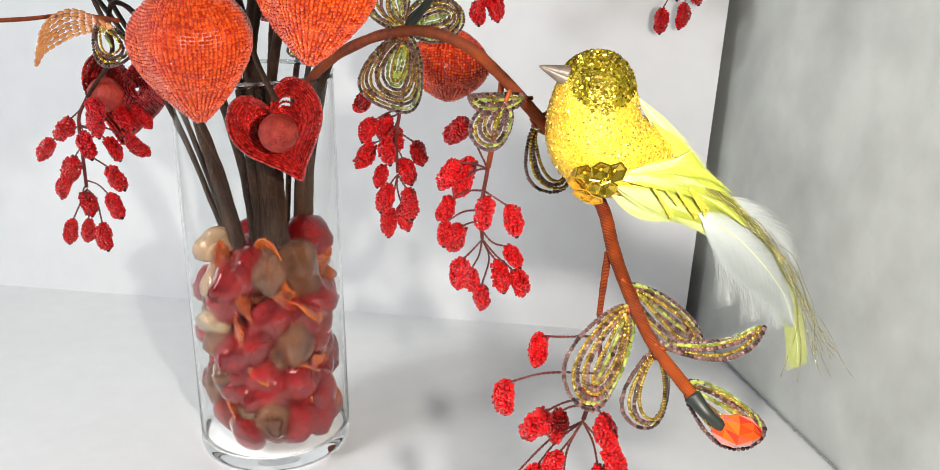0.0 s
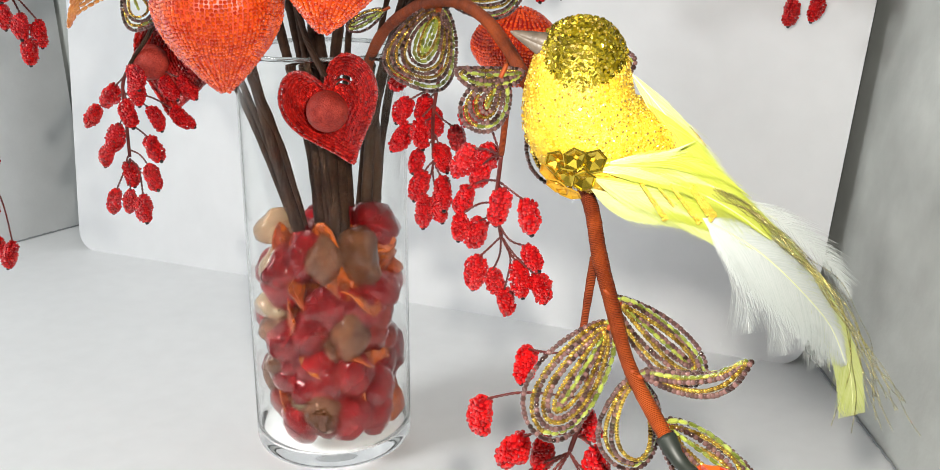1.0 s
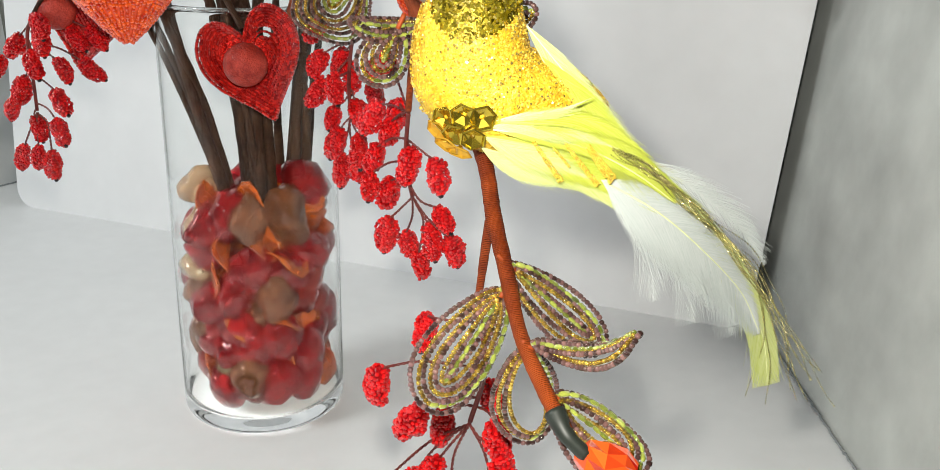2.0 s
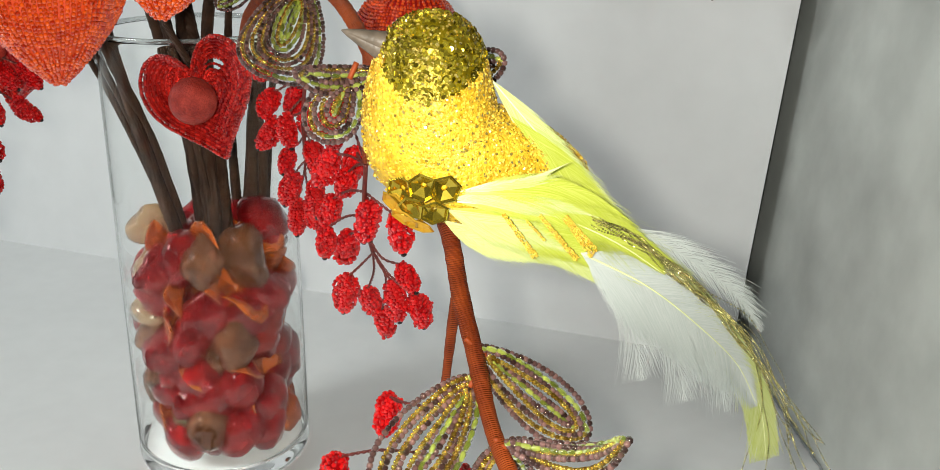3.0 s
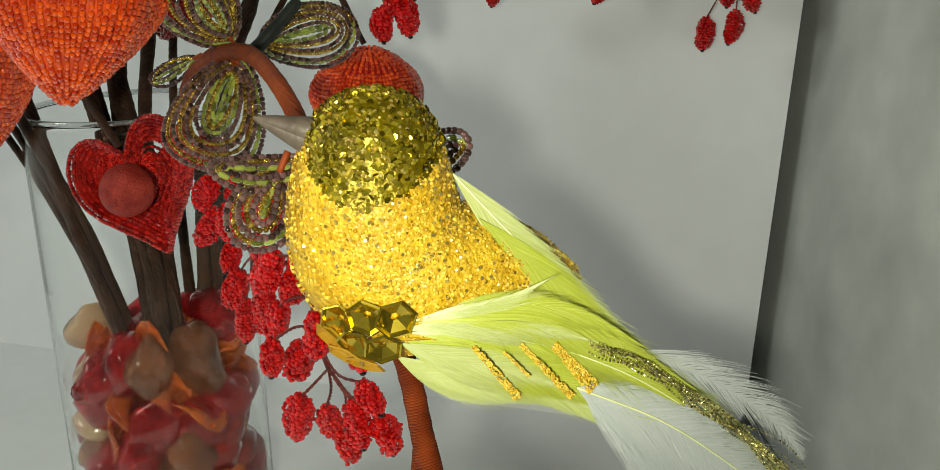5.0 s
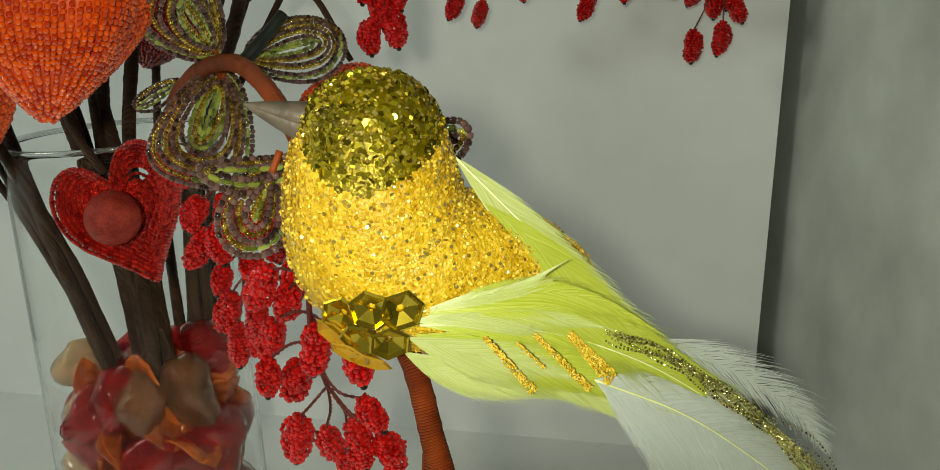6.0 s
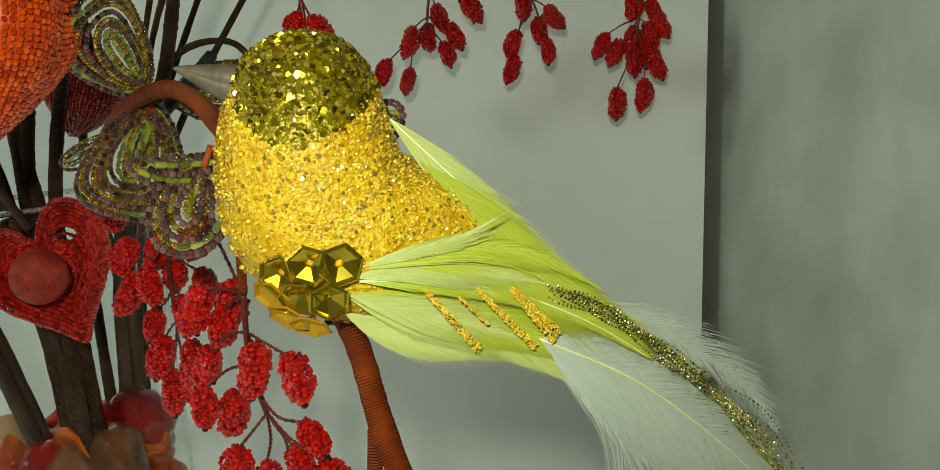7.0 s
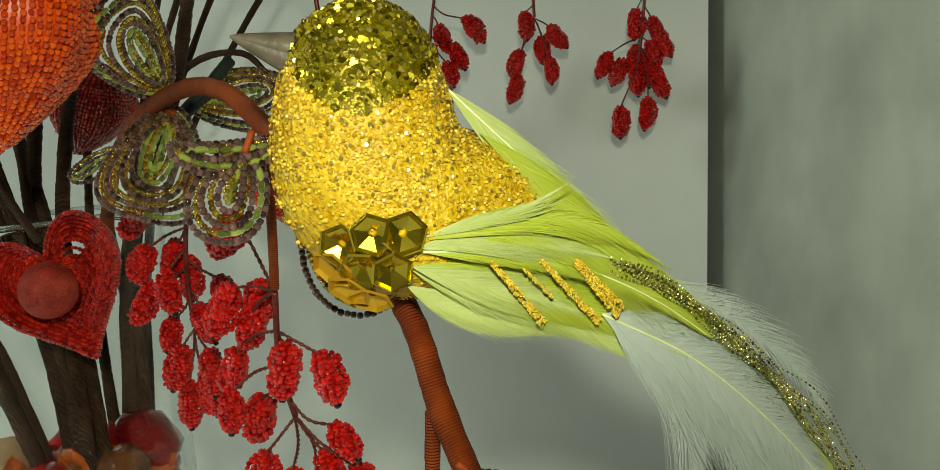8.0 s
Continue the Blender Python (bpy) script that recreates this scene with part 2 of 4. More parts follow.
def stem_part(name, points, r0, r1, mat, parent, label="", rings=1150.0):
    """A wound stem whose thread runs in rings: the UV's second axis is the length."""
    path = even(smooth_path(points), 0.0012)
    n = 10
    soup = Soup()
    rng = np.random.default_rng(len(path))
    wob = 1 + 0.05 * np.interp(np.arange(len(path)), np.arange(0, len(path) + 8, 8), rng.normal(0, 1, len(range(0, len(path) + 8, 8))))
    wob += 0.025 * rng.normal(0, 1, len(path))
    tube(soup, path, np.linspace(r0, r1, len(path)) * wob, n)
    me = soup.mesh(name, mat)
    uv = me.uv_layers.new(name="UVMap")
    idx = np.zeros(len(me.loops), int)
    me.loops.foreach_get("vertex_index", idx)
    coords = np.stack([(idx % n) / n, (idx // n) * 0.0012 * rings / 2], 1)
    uv.data.foreach_set("uv", coords.ravel())
    return place(name, me, parent, label)


def twisted_wire(soup, a, b, rng, sag=0.15, r=0.00028):
    a, b = np.asarray(a, float), np.asarray(b, float)
    mid = (a + b) / 2 + rng.normal(0, 1, 3) * np.linalg.norm(b - a) * 0.06 + np.array((0, 0, sag)) * np.linalg.norm(b - a) * 0.3
    path = even(smooth_path([a, mid, b], 10), 0.0007)
    if len(path) < 3:
        return
    for ph in (0, np.pi):
        out = []
        for i, p in enumerate(path):
            s, u, _ = basis(path[min(i + 1, len(path) - 1)] - path[max(i - 1, 0)])
            w = i * 1.15 + ph
            out.append(p + 0.00030 * (math.cos(w) * s + math.sin(w) * u))
        tube(soup, out, r, 4, False)


# ---- setting ----
def slab(name, corners, thick, mat, label, category, inward):
    """A flat panel of that thickness: the corners of its seen face, thickened away from inward."""
    c = np.array(corners, float)
    nrm = unit(np.cross(c[1] - c[0], c[-1] - c[0]))
    if nrm @ (np.array(inward) - c.mean(0)) > 0:
        nrm = -nrm
    s = Soup()
    n = len(c)
    s.add(np.concatenate([c, c + nrm * thick]), [tuple(range(n)), tuple(range(2 * n - 1, n - 1, -1))] + [(i, i + n, (i + 1) % n + n, (i + 1) % n) for i in range(n)])
    ob = place(name, s.mesh(name, mat, False))
    return tagged(ob, label, category, kind="structure")


MID = (-0.1, 0.4, 0.3)
RA, RB = np.array((0.139, 1.000)), np.array((0.249, 0.505))
slab("floor", [(-0.95, -0.7, 0), (0.30, -0.7, 0), (0.268, 0.425, 0), (0.135, 1.03, 0), (-0.95, 1.03, 0)], 0.004, M["floor"], "smooth white sheet laid flat over the table", "floor", MID)
slab("table_top", [(-1.6, -0.9, -0.006), (1.3, -0.9, -0.006), (1.3, 1.6, -0.006), (-1.6, 1.6, -0.006)], 0.03, M["room"], "dark painted table top under the white sheet", "table", MID)
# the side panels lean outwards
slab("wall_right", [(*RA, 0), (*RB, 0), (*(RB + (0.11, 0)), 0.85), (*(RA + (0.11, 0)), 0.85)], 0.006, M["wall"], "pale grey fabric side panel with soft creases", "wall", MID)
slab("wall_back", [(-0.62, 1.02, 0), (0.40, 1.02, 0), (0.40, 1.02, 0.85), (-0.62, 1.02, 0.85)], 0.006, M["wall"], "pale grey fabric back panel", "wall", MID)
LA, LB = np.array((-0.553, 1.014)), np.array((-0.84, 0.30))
slab("wall_left", [(*LA, 0), (*LB, 0), (*(LB - (0.05, 0)), 0.85), (*(LA - (0.05, 0)), 0.85)], 0.006, M["lit_wall"], "fabric side panel with stronger light put into its pale colour", "wall", MID)


def seam(a, b, parent):
    s = Soup()
    rng = np.random.default_rng(5)
    for p in even(np.array([a, b], float), 0.003):
        bead(s, p + rng.normal(0, 0.0002, 3), np.subtract(b, a), 0.0009, BUGLE)
    part("stitched_hem", s, M["hem"], parent, "grey stitched hem")


seam((*(RA + (-0.0015, 0)), 0.001), (*(RB + (-0.0015, 0)), 0.001), bpy.data.objects["wall_right"])
seam((*LA, 0.001), (*LB, 0.001), bpy.data.objects["wall_left"])


def card():
    """White card with rounded corners that leans back a little."""
    bl, br = np.array((-0.512, 0.932, 0.0)), np.array((0.1685, 0.803, 0.0))
    along = unit(br - bl)
    w = np.linalg.norm(br - bl)
    back = np.cross((0, 0, 1), along)
    up = unit(np.array((0, 0, 1)) + 0.145 * back + 0.03 * along)
    h, r, t = 0.55, 0.018, 0.004
    out = []
    for cx, cy, a0 in ((w - r, r, -90), (w - r, h - r, 0), (r, h - r, 90), (r, r, 180)):
        for k in range(9):
            a = math.radians(a0 + k * 90 / 8)
            x, y = cx + r * math.cos(a), cy + r * math.sin(a)
            out.append(bl + along * (x + 0.026 * (x / w) * (y / h) - 0.055 * (1 - x / w) * (y / h)) + up * y)
    out = np.array(out)
    n = len(out)
    nrm = np.cross(along, up)
    s = Soup()
    s.add(np.concatenate([out, out - nrm * t]), [tuple(range(n)), tuple(range(2 * n - 1, n - 1, -1))] + [(i, i + n, (i + 1) % n + n, (i + 1) % n) for i in range(n)])
    ob = place("backing_card", s.mesh("backing_card", M["board"], False))
    tagged(ob, "large white card with rounded corners leaning back behind the vase", "card")


card()

# ---- vase ----
VX, VY, VR, VH = -0.1315, 0.627, 0.0485, 0.247


def lathe(soup, profile, centre, n=96):
    v, f = [], []
    for r, z in profile:
        for k in range(n):
            a = 2 * math.pi * k / n
            v.append((centre[0] + r * math.cos(a), centre[1] + r * math.sin(a), z))
    for i in range(len(profile) - 1):
        for k in range(n):
            f.append((i * n + k, i * n + (k + 1) % n, (i + 1) * n + (k + 1) % n, (i + 1) * n + k))
    f += [tuple(range(n - 1, -1, -1)), tuple(range((len(profile) - 1) * n, len(profile) * n))]
    soup.add(v, f)


def vase():
    t = thing("glass_vase", "tall clear glass cylinder vase holding stones and stems", "vase", at=(VX, VY, 0))
    ring = [(0.020, 0.0004), (VR - 0.0075, 0.0004), (VR - 0.0062, 0.0005), (VR - 0.0030, 0.0014), (VR - 0.0012, 0.0032), (VR - 0.0003, 0.0056), (VR, 0.0080), (VR, 0.0100), (VR, 0.13), (VR, VH - 0.0060),
            (VR, VH - 0.0040), (VR - 0.0002, VH - 0.0027), (VR - 0.0007, VH - 0.0022), (VR - 0.0013, VH - 0.0027), (VR - 0.0015, VH - 0.0040), (VR - 0.0015, VH - 0.0060), (VR - 0.0015, 0.13), (VR - 0.0015, 0.0185),
            (VR - 0.0016, 0.0165), (VR - 0.0025, 0.0130), (VR - 0.0045, 0.0106), (VR - 0.0075, 0.0093), (VR - 0.0100, 0.0090), (0.020, 0.0090)]
    s = Soup()
    lathe(s, ring, (0, 0))
    part("cylinder", s, M["glass"], t, "clear glass cylinder with a thick base").visible_shadow = False
    s = Soup()
    n, m = 96, 10
    v = [((VR - 0.0007 + 0.0012 * math.cos(2 * math.pi * j / m)) * math.cos(2 * math.pi * k / n), (VR - 0.0007 + 0.0012 * math.cos(2 * math.pi * j / m)) * math.sin(2 * math.pi * k / n),
          VH - 0.0009 + 0.0011 * math.sin(2 * math.pi * j / m)) for k in range(n) for j in range(m)]
    s.add(v, [(k * m + j, (k + 1) % n * m + j, (k + 1) % n * m + (j + 1) % m, k * m + (j + 1) % m) for k in range(n) for j in range(m)])
    part("rim", s, M["rim"], t, "polished glass rim")


vase()


def stone_mesh(name, mat, seed, size):
    bm = bmesh.new()
    bmesh.ops.create_icosphere(bm, subdivisions=3, radius=1.0)
    rng = np.random.default_rng(seed)
    off = Vector(rng.uniform(0, 50, 3))
    for v in bm.verts:
        k = 1 + 0.30 * noise.noise(v.co * 1.2 + off) + 0.09 * noise.noise(v.co * 2.9 + off)
        v.co *= k
        v.co = Vector((v.co.x * size[0], v.co.y * size[1], v.co.z * size[2]))
    for f in bm.faces:
        f.smooth = True
    me = bpy.data.meshes.new(name)
    bm.to_mesh(me)
    bm.free()
    me.materials.append(mat)
    return me


def petal_mesh(name, mat, seed):
    """A curled dried petal, with thickness."""
    rng = np.random.default_rng(seed)
    s = Soup()
    n, m = 9, 7
    v = []
    for side in (0, 1):
        for i in range(n):
            u = i / (n - 1) * 2 - 1
            for j in range(m):
                w = (j / (m - 1) * 2 - 1) * math.sqrt(max(0.05, 1 - u * u * 0.95))
                z = 0.30 * u * u - 0.20 * w * w + 0.10 * math.sin(4 * u + 3 * w + seed) + side * 0.09
                v.append((u * 0.0165, w * 0.0115, z * 0.016))
    f = []
    for i in range(n - 1):
        for j in range(m - 1):
            a = i * m + j
            f.append((a, a + 1, a + m + 1, a + m))
            b = n * m + a
            f.append((b + m, b + m + 1, b + 1, b))
    edge = [j for j in range(m)] + [i * m + m - 1 for i in range(1, n)] + [(n - 1) * m + j for j in range(m - 2, -1, -1)] + [i * m for i in range(n - 2, 0, -1)]
    for k in range(len(edge)):
        a, b = edge[k], edge[(k + 1) % len(edge)]
        f.append((b, a, a + n * m, b + n * m))
    s.add(v, f)
    return s.mesh(name, mat)


STONES = (("st_red", "glossy red glass stone in the vase", (0.0160, 0.0135, 0.0115), 12), ("st_wine", "dark wine-red polished stone in the vase", (0.0145, 0.012, 0.010), 6),
          ("st_brown", "brown polished stone in the vase", (0.0150, 0.0125, 0.011), 4), ("st_peach", "translucent peach onyx stone in the vase", (0.014, 0.010, 0.015), 0),
          ("st_olive", "olive clear stone in the vase", (0.012, 0.011, 0.010), 0))


def stones():
    rng = np.random.default_rng(11)
    by, kinds = {}, []
    for key, label, size, share in STONES:
        by[key] = (key, label, [stone_mesh("stone", M[key], 31 * k + len(key), size) for k in range(4)], "stone")
        kinds += [by[key]] * share
    by["st_orange"] = ("st_orange", "curled orange dried petal among the stones", [petal_mesh("dried_petal", M["st_orange"], k) for k in range(3)], "petal")
    kinds += [by["st_orange"]] * 8
    done = []

    def put(kind, p, turn=None):
        key, label, meshes, cat = kind
        me = meshes[int(rng.integers(len(meshes)))]
        r = turn or [float(a) for a in rng.uniform(0, 360, 3)]
        ob = place("stone" if cat == "stone" else "dried_petal", me, m=pose(*p, *r))
        tagged(ob, label, cat, "stones in the vase")
        done.append(np.array(p))

    for key, p in (("st_red", (-0.102, 0.632, 0.142)), ("st_peach", (-0.159, 0.620, 0.140)), ("st_peach", (-0.159, 0.612, 0.116)), ("st_red", (-0.149, 0.601, 0.108)),
                   ("st_red", (-0.123, 0.599, 0.098)), ("st_peach", (-0.158, 0.609, 0.092)), ("st_brown", (-0.154, 0.604, 0.080)), ("st_red", (-0.131, 0.599, 0.060)),
                   ("st_brown", (-0.154, 0.605, 0.060)), ("st_orange", (-0.111, 0.605, 0.070)), ("st_orange", (-0.112, 0.605, 0.044)), ("st_orange", (-0.149, 0.603, 0.034)),
                   ("st_olive", (-0.137, 0.599, 0.036)), ("st_wine", (-0.124, 0.598, 0.025)), ("st_orange", (-0.118, 0.600, 0.118)), ("st_brown", (-0.106, 0.616, 0.120)),
                   ("st_red", (-0.106, 0.609, 0.096)), ("st_orange", (-0.149, 0.610, 0.130))):
        put(by[key], p)
    tries = 0
    while tries < 9000 and len(done) < 165:
        tries += 1
        rad, a, z = 0.0340 * math.sqrt(rng.uniform(0.08, 1)), rng.uniform(0, 2 * math.pi), rng.uniform(0.0220, 0.134)
        p = np.array((VX + rad * math.cos(a), VY + rad * math.sin(a), z))
        if min(np.linalg.norm(p - q) for q in done) > 0.0118:
            put(kinds[int(rng.integers(len(kinds)))], tuple(p))


stones()


# ---- beaded flowers and branches ----
def berry_mesh(seed):
    """A lumpy oblong berry of tiny beads, with a black bead at its tip."""
    rng = np.random.default_rng(seed)
    s = Soup()
    L, R, r = 0.0066 * rng.uniform(0.88, 1.12), 0.0035 * rng.uniform(0.90, 1.12), 0.00068
    lobes, turn, bend = int(rng.integers(3, 5)), rng.uniform(0, 6.28), rng.normal(0, 0.0006, 2)
    for i, u in enumerate(np.linspace(-1, 1, 13)):
        rr = R * math.sqrt(max(0.0, 1 - 0.84 * abs(u) ** 2.4)) * rng.uniform(0.93, 1.05)
        n = max(5, int(2 * math.pi * rr / (1.85 * r)))
        for k in range(n):
            a = 2 * math.pi * (k + 0.5 * (i % 2)) / n + rng.normal(0, 0.09)
            q = rr * (1 + 0.15 * math.cos(lobes * a + turn + 1.3 * u) + 0.06 * math.sin(5 * u + 2 * a + turn))
            c = np.array((q * math.cos(a) + bend[0] * (1 - u * u), q * math.sin(a) + bend[1] * (1 - u * u), u * L))
            bead(s, c + rng.normal(0, 0.00016, 3), (math.sin(a), -math.cos(a), rng.normal(0, 0.35)), r * rng.uniform(0.88, 1.15), ROUND6)
    tube(s, [(0, 0, -L), (0, 0, 0), (0, 0, L)], [R * 0.4, R * 0.78, R * 0.4], 8)
    tip = Soup()
    bead(tip, (0, 0, -L - 0.0008), (0.2, 0, 1), 0.0010, ROUND8)
    return s.mesh("berry", M["red"]), tip.mesh("tip_bead", M["black"]), L


BERRIES = [berry_mesh(k) for k in range(9)]


def berry(p, axis, parent, rng, size=1.0):
    """A berry whose dark tip points along axis. Returns the place of its top."""
    me, tip, L = BERRIES[int(rng.integers(len(BERRIES)))]
    a = unit(axis)
    q = Vector((0, 0, -1)).rotation_difference(Vector(a))
    k = size * rng.uniform(0.90, 1.08)
    m = Matrix.LocRotScale(Vector(p), q, (k, k, k)) @ Matrix.Rotation(rng.uniform(0, 6.28), 4, "Z")
    ob = place("berry", me, parent, m=m)
    place("tip_bead", tip, ob, "black tip bead")
    return np.asarray(p) - a * L * 0.9 * k


def spray(parent, trunk, places, seed, spread=1.0, size=1.0):
    """A hanging spray: wires that fan out from a short trunk, each with a beaded berry."""
    rng = np.random.default_rng(seed)
    trunk = smooth_path(trunk, 6)
    main = Soup()
    tube(main, even(trunk, 0.001), 0.0009, 6)
    part("spray_stem", main, M["wire"], parent)
    for p in places:
        p = np.asarray(p, float)
        above = trunk[trunk[:, 2] > p[2] + 0.010]
        src = above[np.argmin(np.linalg.norm(above - p, axis=1))] if len(above) else trunk[0]
        axis = unit(p - src) * 0.8 + np.array((0, 0, -0.75)) + rng.normal(0, 0.22, 3) * spread
        top = berry(p, axis, parent, rng, size)
        w = Soup()
        twisted_wire(w, src, top, rng)
        if w.n:
            part("wire", w, M["wire"], parent)


def leaf(parent, base, tip, width, facing, seed, curl=0.2, hollow=False, rows=24, r=0.00086, green_side=1):
    """A beaded leaf: nested loops of purple, gold and green beads from base to tip, cupped and curled."""
    rng = np.random.default_rng(seed)
    base, tip = np.asarray(base, float), np.asarray(tip, float)
    axis = tip - base
    L = np.linalg.norm(axis)
    axis = axis / L
    side = unit(np.cross(facing, axis))
    nrm = np.cross(axis, side)

    half_w = width / 2

    def loop(s):
        lo, hi = 0.03 + (1 - s) * half_w / L * 0.55, 1 - (1 - s) * half_w / L * 1.15
        out = []
        for k in range(49):
            a = math.pi * 2 * k / 48
            x = (lo + hi) / 2 - (hi - lo) / 2 * math.cos(a)
            w = half_w * s * math.sin(a) * (1.0 - 0.28 * math.cos(a))
            cup = 0.30 * width * (w / half_w) ** 2 + curl * L * (x - 0.4) ** 2
            out.append(base + axis * x * L + side * w - nrm * cup)
        return np.array(out)

    soups = {"purple": Soup(), "goldbead": Soup(), "green": Soup()}
    order = ["purple", "half", "purple", "goldbead", "purple", "goldbead", "purple", "green", "goldbead", "green"]
    s, k = 1.0, 0
    while s > 0.05 and k < rows and not (hollow and s < 0.42):
        kind = order[min(k, 9)]
        path = loop(s) + nrm * (rng.normal(0, 0.0005) + 0.0005 * np.sin(np.linspace(0, 9, 49) + rng.uniform(0, 6)))[:, None] + side * 0.0004 * np.sin(np.linspace(0, 12, 49) + rng.uniform(0, 6))[:, None]
        mid = len(path) // 2
        if kind == "half":
            a, b = (path[: mid + 1], path[mid:]) if green_side > 0 else (path[mid:], path[: mid + 1])
            string_beads(soups["green"], a, r * 1.0, rng, BUGLE)
            string_beads(soups["goldbead"], b, r * 0.86, rng)
        elif kind == "green":
            string_beads(soups["green"], path, r * 1.0, rng, BUGLE)
        else:
            string_beads(soups[kind], path, r if kind == "purple" else r * 0.86, rng)
        s -= 2 * r * (0.86 if kind == "purple" else 0.80) / half_w
        k += 1
    if not hollow:
        lo, hi = 0.10, 1 - half_w / L * 0.9
        string_beads(soups["green"], np.array([base + axis * x * L - nrm * curl * L * (x - 0.4) ** 2 for x in np.linspace(lo, max(hi, lo + 0.1), 12)]), r * 0.85, rng, BUGLE)
    ob = part("leaf", soups["purple"], M["purple"], parent, "leaf of purple, gold and green beads")
    for key, nm in (("goldbead", "gold_beading"), ("green", "green_beading")):
        if soups[key].n:
            tagged(part(nm, soups[key], M[key], ob), kind="stuff")
    wire = Soup()
    tube(wire, even(np.array([base - axis * 0.003, base + axis * L * 0.12]), 0.001), 0.0008, 6)
    part("leaf_stalk", wire, M["thread"], ob)
    return ob


def lantern(parent, top, tip, R, mat, lining, seed, rows=88, opening=None, r=0.00088, lobes=5, name="lantern", waist=0.75, power=0.85):
    """A husk of beads strung from top to tip, lobed, pointed below; opening: (direction, cosine) of a gap in it."""
    rng = np.random.default_rng(seed)
    top, tip = np.asarray(top, float), np.asarray(tip, float)
    L = np.linalg.norm(tip - top)
    s_, u_, a_ = basis(tip - top)

    def prof(u):
        return R * max(0.0, math.sin(math.pi * u**waist)) ** power

    def at(u, ang, shrink=0.0):
        rr = max(0.0005, prof(u) * (1 + 0.07 * math.cos(lobes * ang) * math.sin(math.pi * u)) - shrink)
        return top + a_ * L * u + rr * (math.cos(ang) * s_ + math.sin(ang) * u_)

    mid = top + a_ * L * 0.45

    def gone(p):
        return opening is not None and unit(p - mid) @ opening[0] > opening[1]

    s = Soup()
    for k in range(rows):
        ang = 2 * math.pi * k / rows
        path = np.array([at(u, ang) for u in np.linspace(0.02, 0.985, 60)])
        pts = even(path, 2 * r * 0.95)
        for i, p in enumerate(pts):
            along = (p - top) @ a_ / L
            gap = 2 * math.pi * prof(along) / rows
            skip = 1 if gap > 1.5 * r else 2 if gap > 0.75 * r else 4 if gap > 0.38 * r else 8
            if k % skip or gone(p):
                continue
            d = pts[min(i + 1, len(pts) - 1)] - pts[max(i - 1, 0)]
            bead(s, p + rng.normal(0, 0.00013, 3), d + rng.normal(0, 0.06, 3) * np.linalg.norm(d), r * rng.uniform(0.84, 1.02), ROUND6 if rng.random() < 0.8 else ROUND8)
    if opening is not None:
        d, c = unit(opening[0]), opening[1]
        for lay in range(2):
            ring = []
            for k in range(120):
                ang = 2 * math.pi * k / 120
                s2, u2, _ = basis(d, (0.3, 0.2, 0.9))
                dirn = d * (c - 0.02 - 0.06 * lay) + math.sqrt(1 - (c - 0.02) ** 2) * (math.cos(ang) * s2 + math.sin(ang) * u2)
                along = max(0.03, min(0.96, 0.45 + dirn @ a_ * 0.5))
                flat = dirn - a_ * (dirn @ a_)
                fa = math.atan2(flat @ u_, flat @ s_)
                ring.append(at(along, fa, -0.0006))
            string_beads(s, np.array(ring), r, rng)
    ob = part(name, s, mat, parent)
    inner = Soup()
    n, m = 36, 24
    v, f = [], []
    for i in range(m):
        for k in range(n):
            v.append(at(0.03 + 0.93 * i / (m - 1), 2 * math.pi * k / n, 0.0011))
    for i in range(m - 1):
        for k in range(n):
            q = (i * n + k, i * n + (k + 1) % n, (i + 1) * n + (k + 1) % n, (i + 1) * n + k)
            if not gone(sum(v[j] for j in q) / 4):
                f.append(q)
    inner.add(v, f)
    part("lining", inner, lining, ob)
    return ob


def ball(parent, p, r, mat, name="ball", label=""):
    bm = bmesh.new()
    bmesh.ops.create_icosphere(bm, subdivisions=4, radius=r)
    for f in bm.faces:
        f.smooth = True
    me = bpy.data.meshes.new(name)
    bm.to_mesh(me)
    bm.free()
    me.materials.append(mat)
    return place(name, me, parent, label, m=pose(*p))


FRONT = (0.33, -0.85, 0.30)

# the long rust branch on which the bird sits
main = thing("beaded_branch", "rust thread-wrapped branch with beaded leaves and red berries", "branch", "branches in the vase")
stem_part("lower_stem", [(-0.108, 0.645, 0.118), (-0.101, 0.634, 0.185), (-0.095, 0.603, 0.238), (-0.086, 0.586, 0.250)], 0.0027, 0.0026, M["bark"], main, "brown lower stem")
stem_part("stem", [(-0.095, 0.602, 0.2394), (-0.086, 0.585, 0.2510), (-0.0650, 0.545, 0.2680), (-0.0384, 0.505, 0.2819), (-0.0151, 0.475, 0.2866),
                   (0.0034, 0.445, 0.2835), (0.0162, 0.425, 0.2756), (0.026, 0.407, 0.2675), (0.036, 0.392, 0.258), (0.046, 0.380, 0.246), (0.0535, 0.369, 0.2359), (0.0574, 0.364, 0.2212),
                   (0.0622, 0.358, 0.2087), (0.0689, 0.345, 0.1952), (0.0777, 0.332, 0.1859), (0.0851, 0.323, 0.1783)], 0.0028, 0.0022, M["thread"], main, "rust silk-wound stem")
stem_part("tape_end", [(0.0812, 0.3275, 0.1822), (0.0851, 0.323, 0.1783), (0.0905, 0.3225, 0.1735)], 0.0027, 0.0022, M["tape"], main, "black-green taped end")
stem_part("twig", [(0.0557, 0.366, 0.2200), (0.0541, 0.3655, 0.2055), (0.0531, 0.365, 0.1956)], 0.0014, 0.0012, M["thread"], main)
stem_part("twig", [(0.0175, 0.424, 0.272), (0.0155, 0.431, 0.255), (0.0117, 0.44, 0.2326)], 0.0014, 0.0011, M["thread"], main)
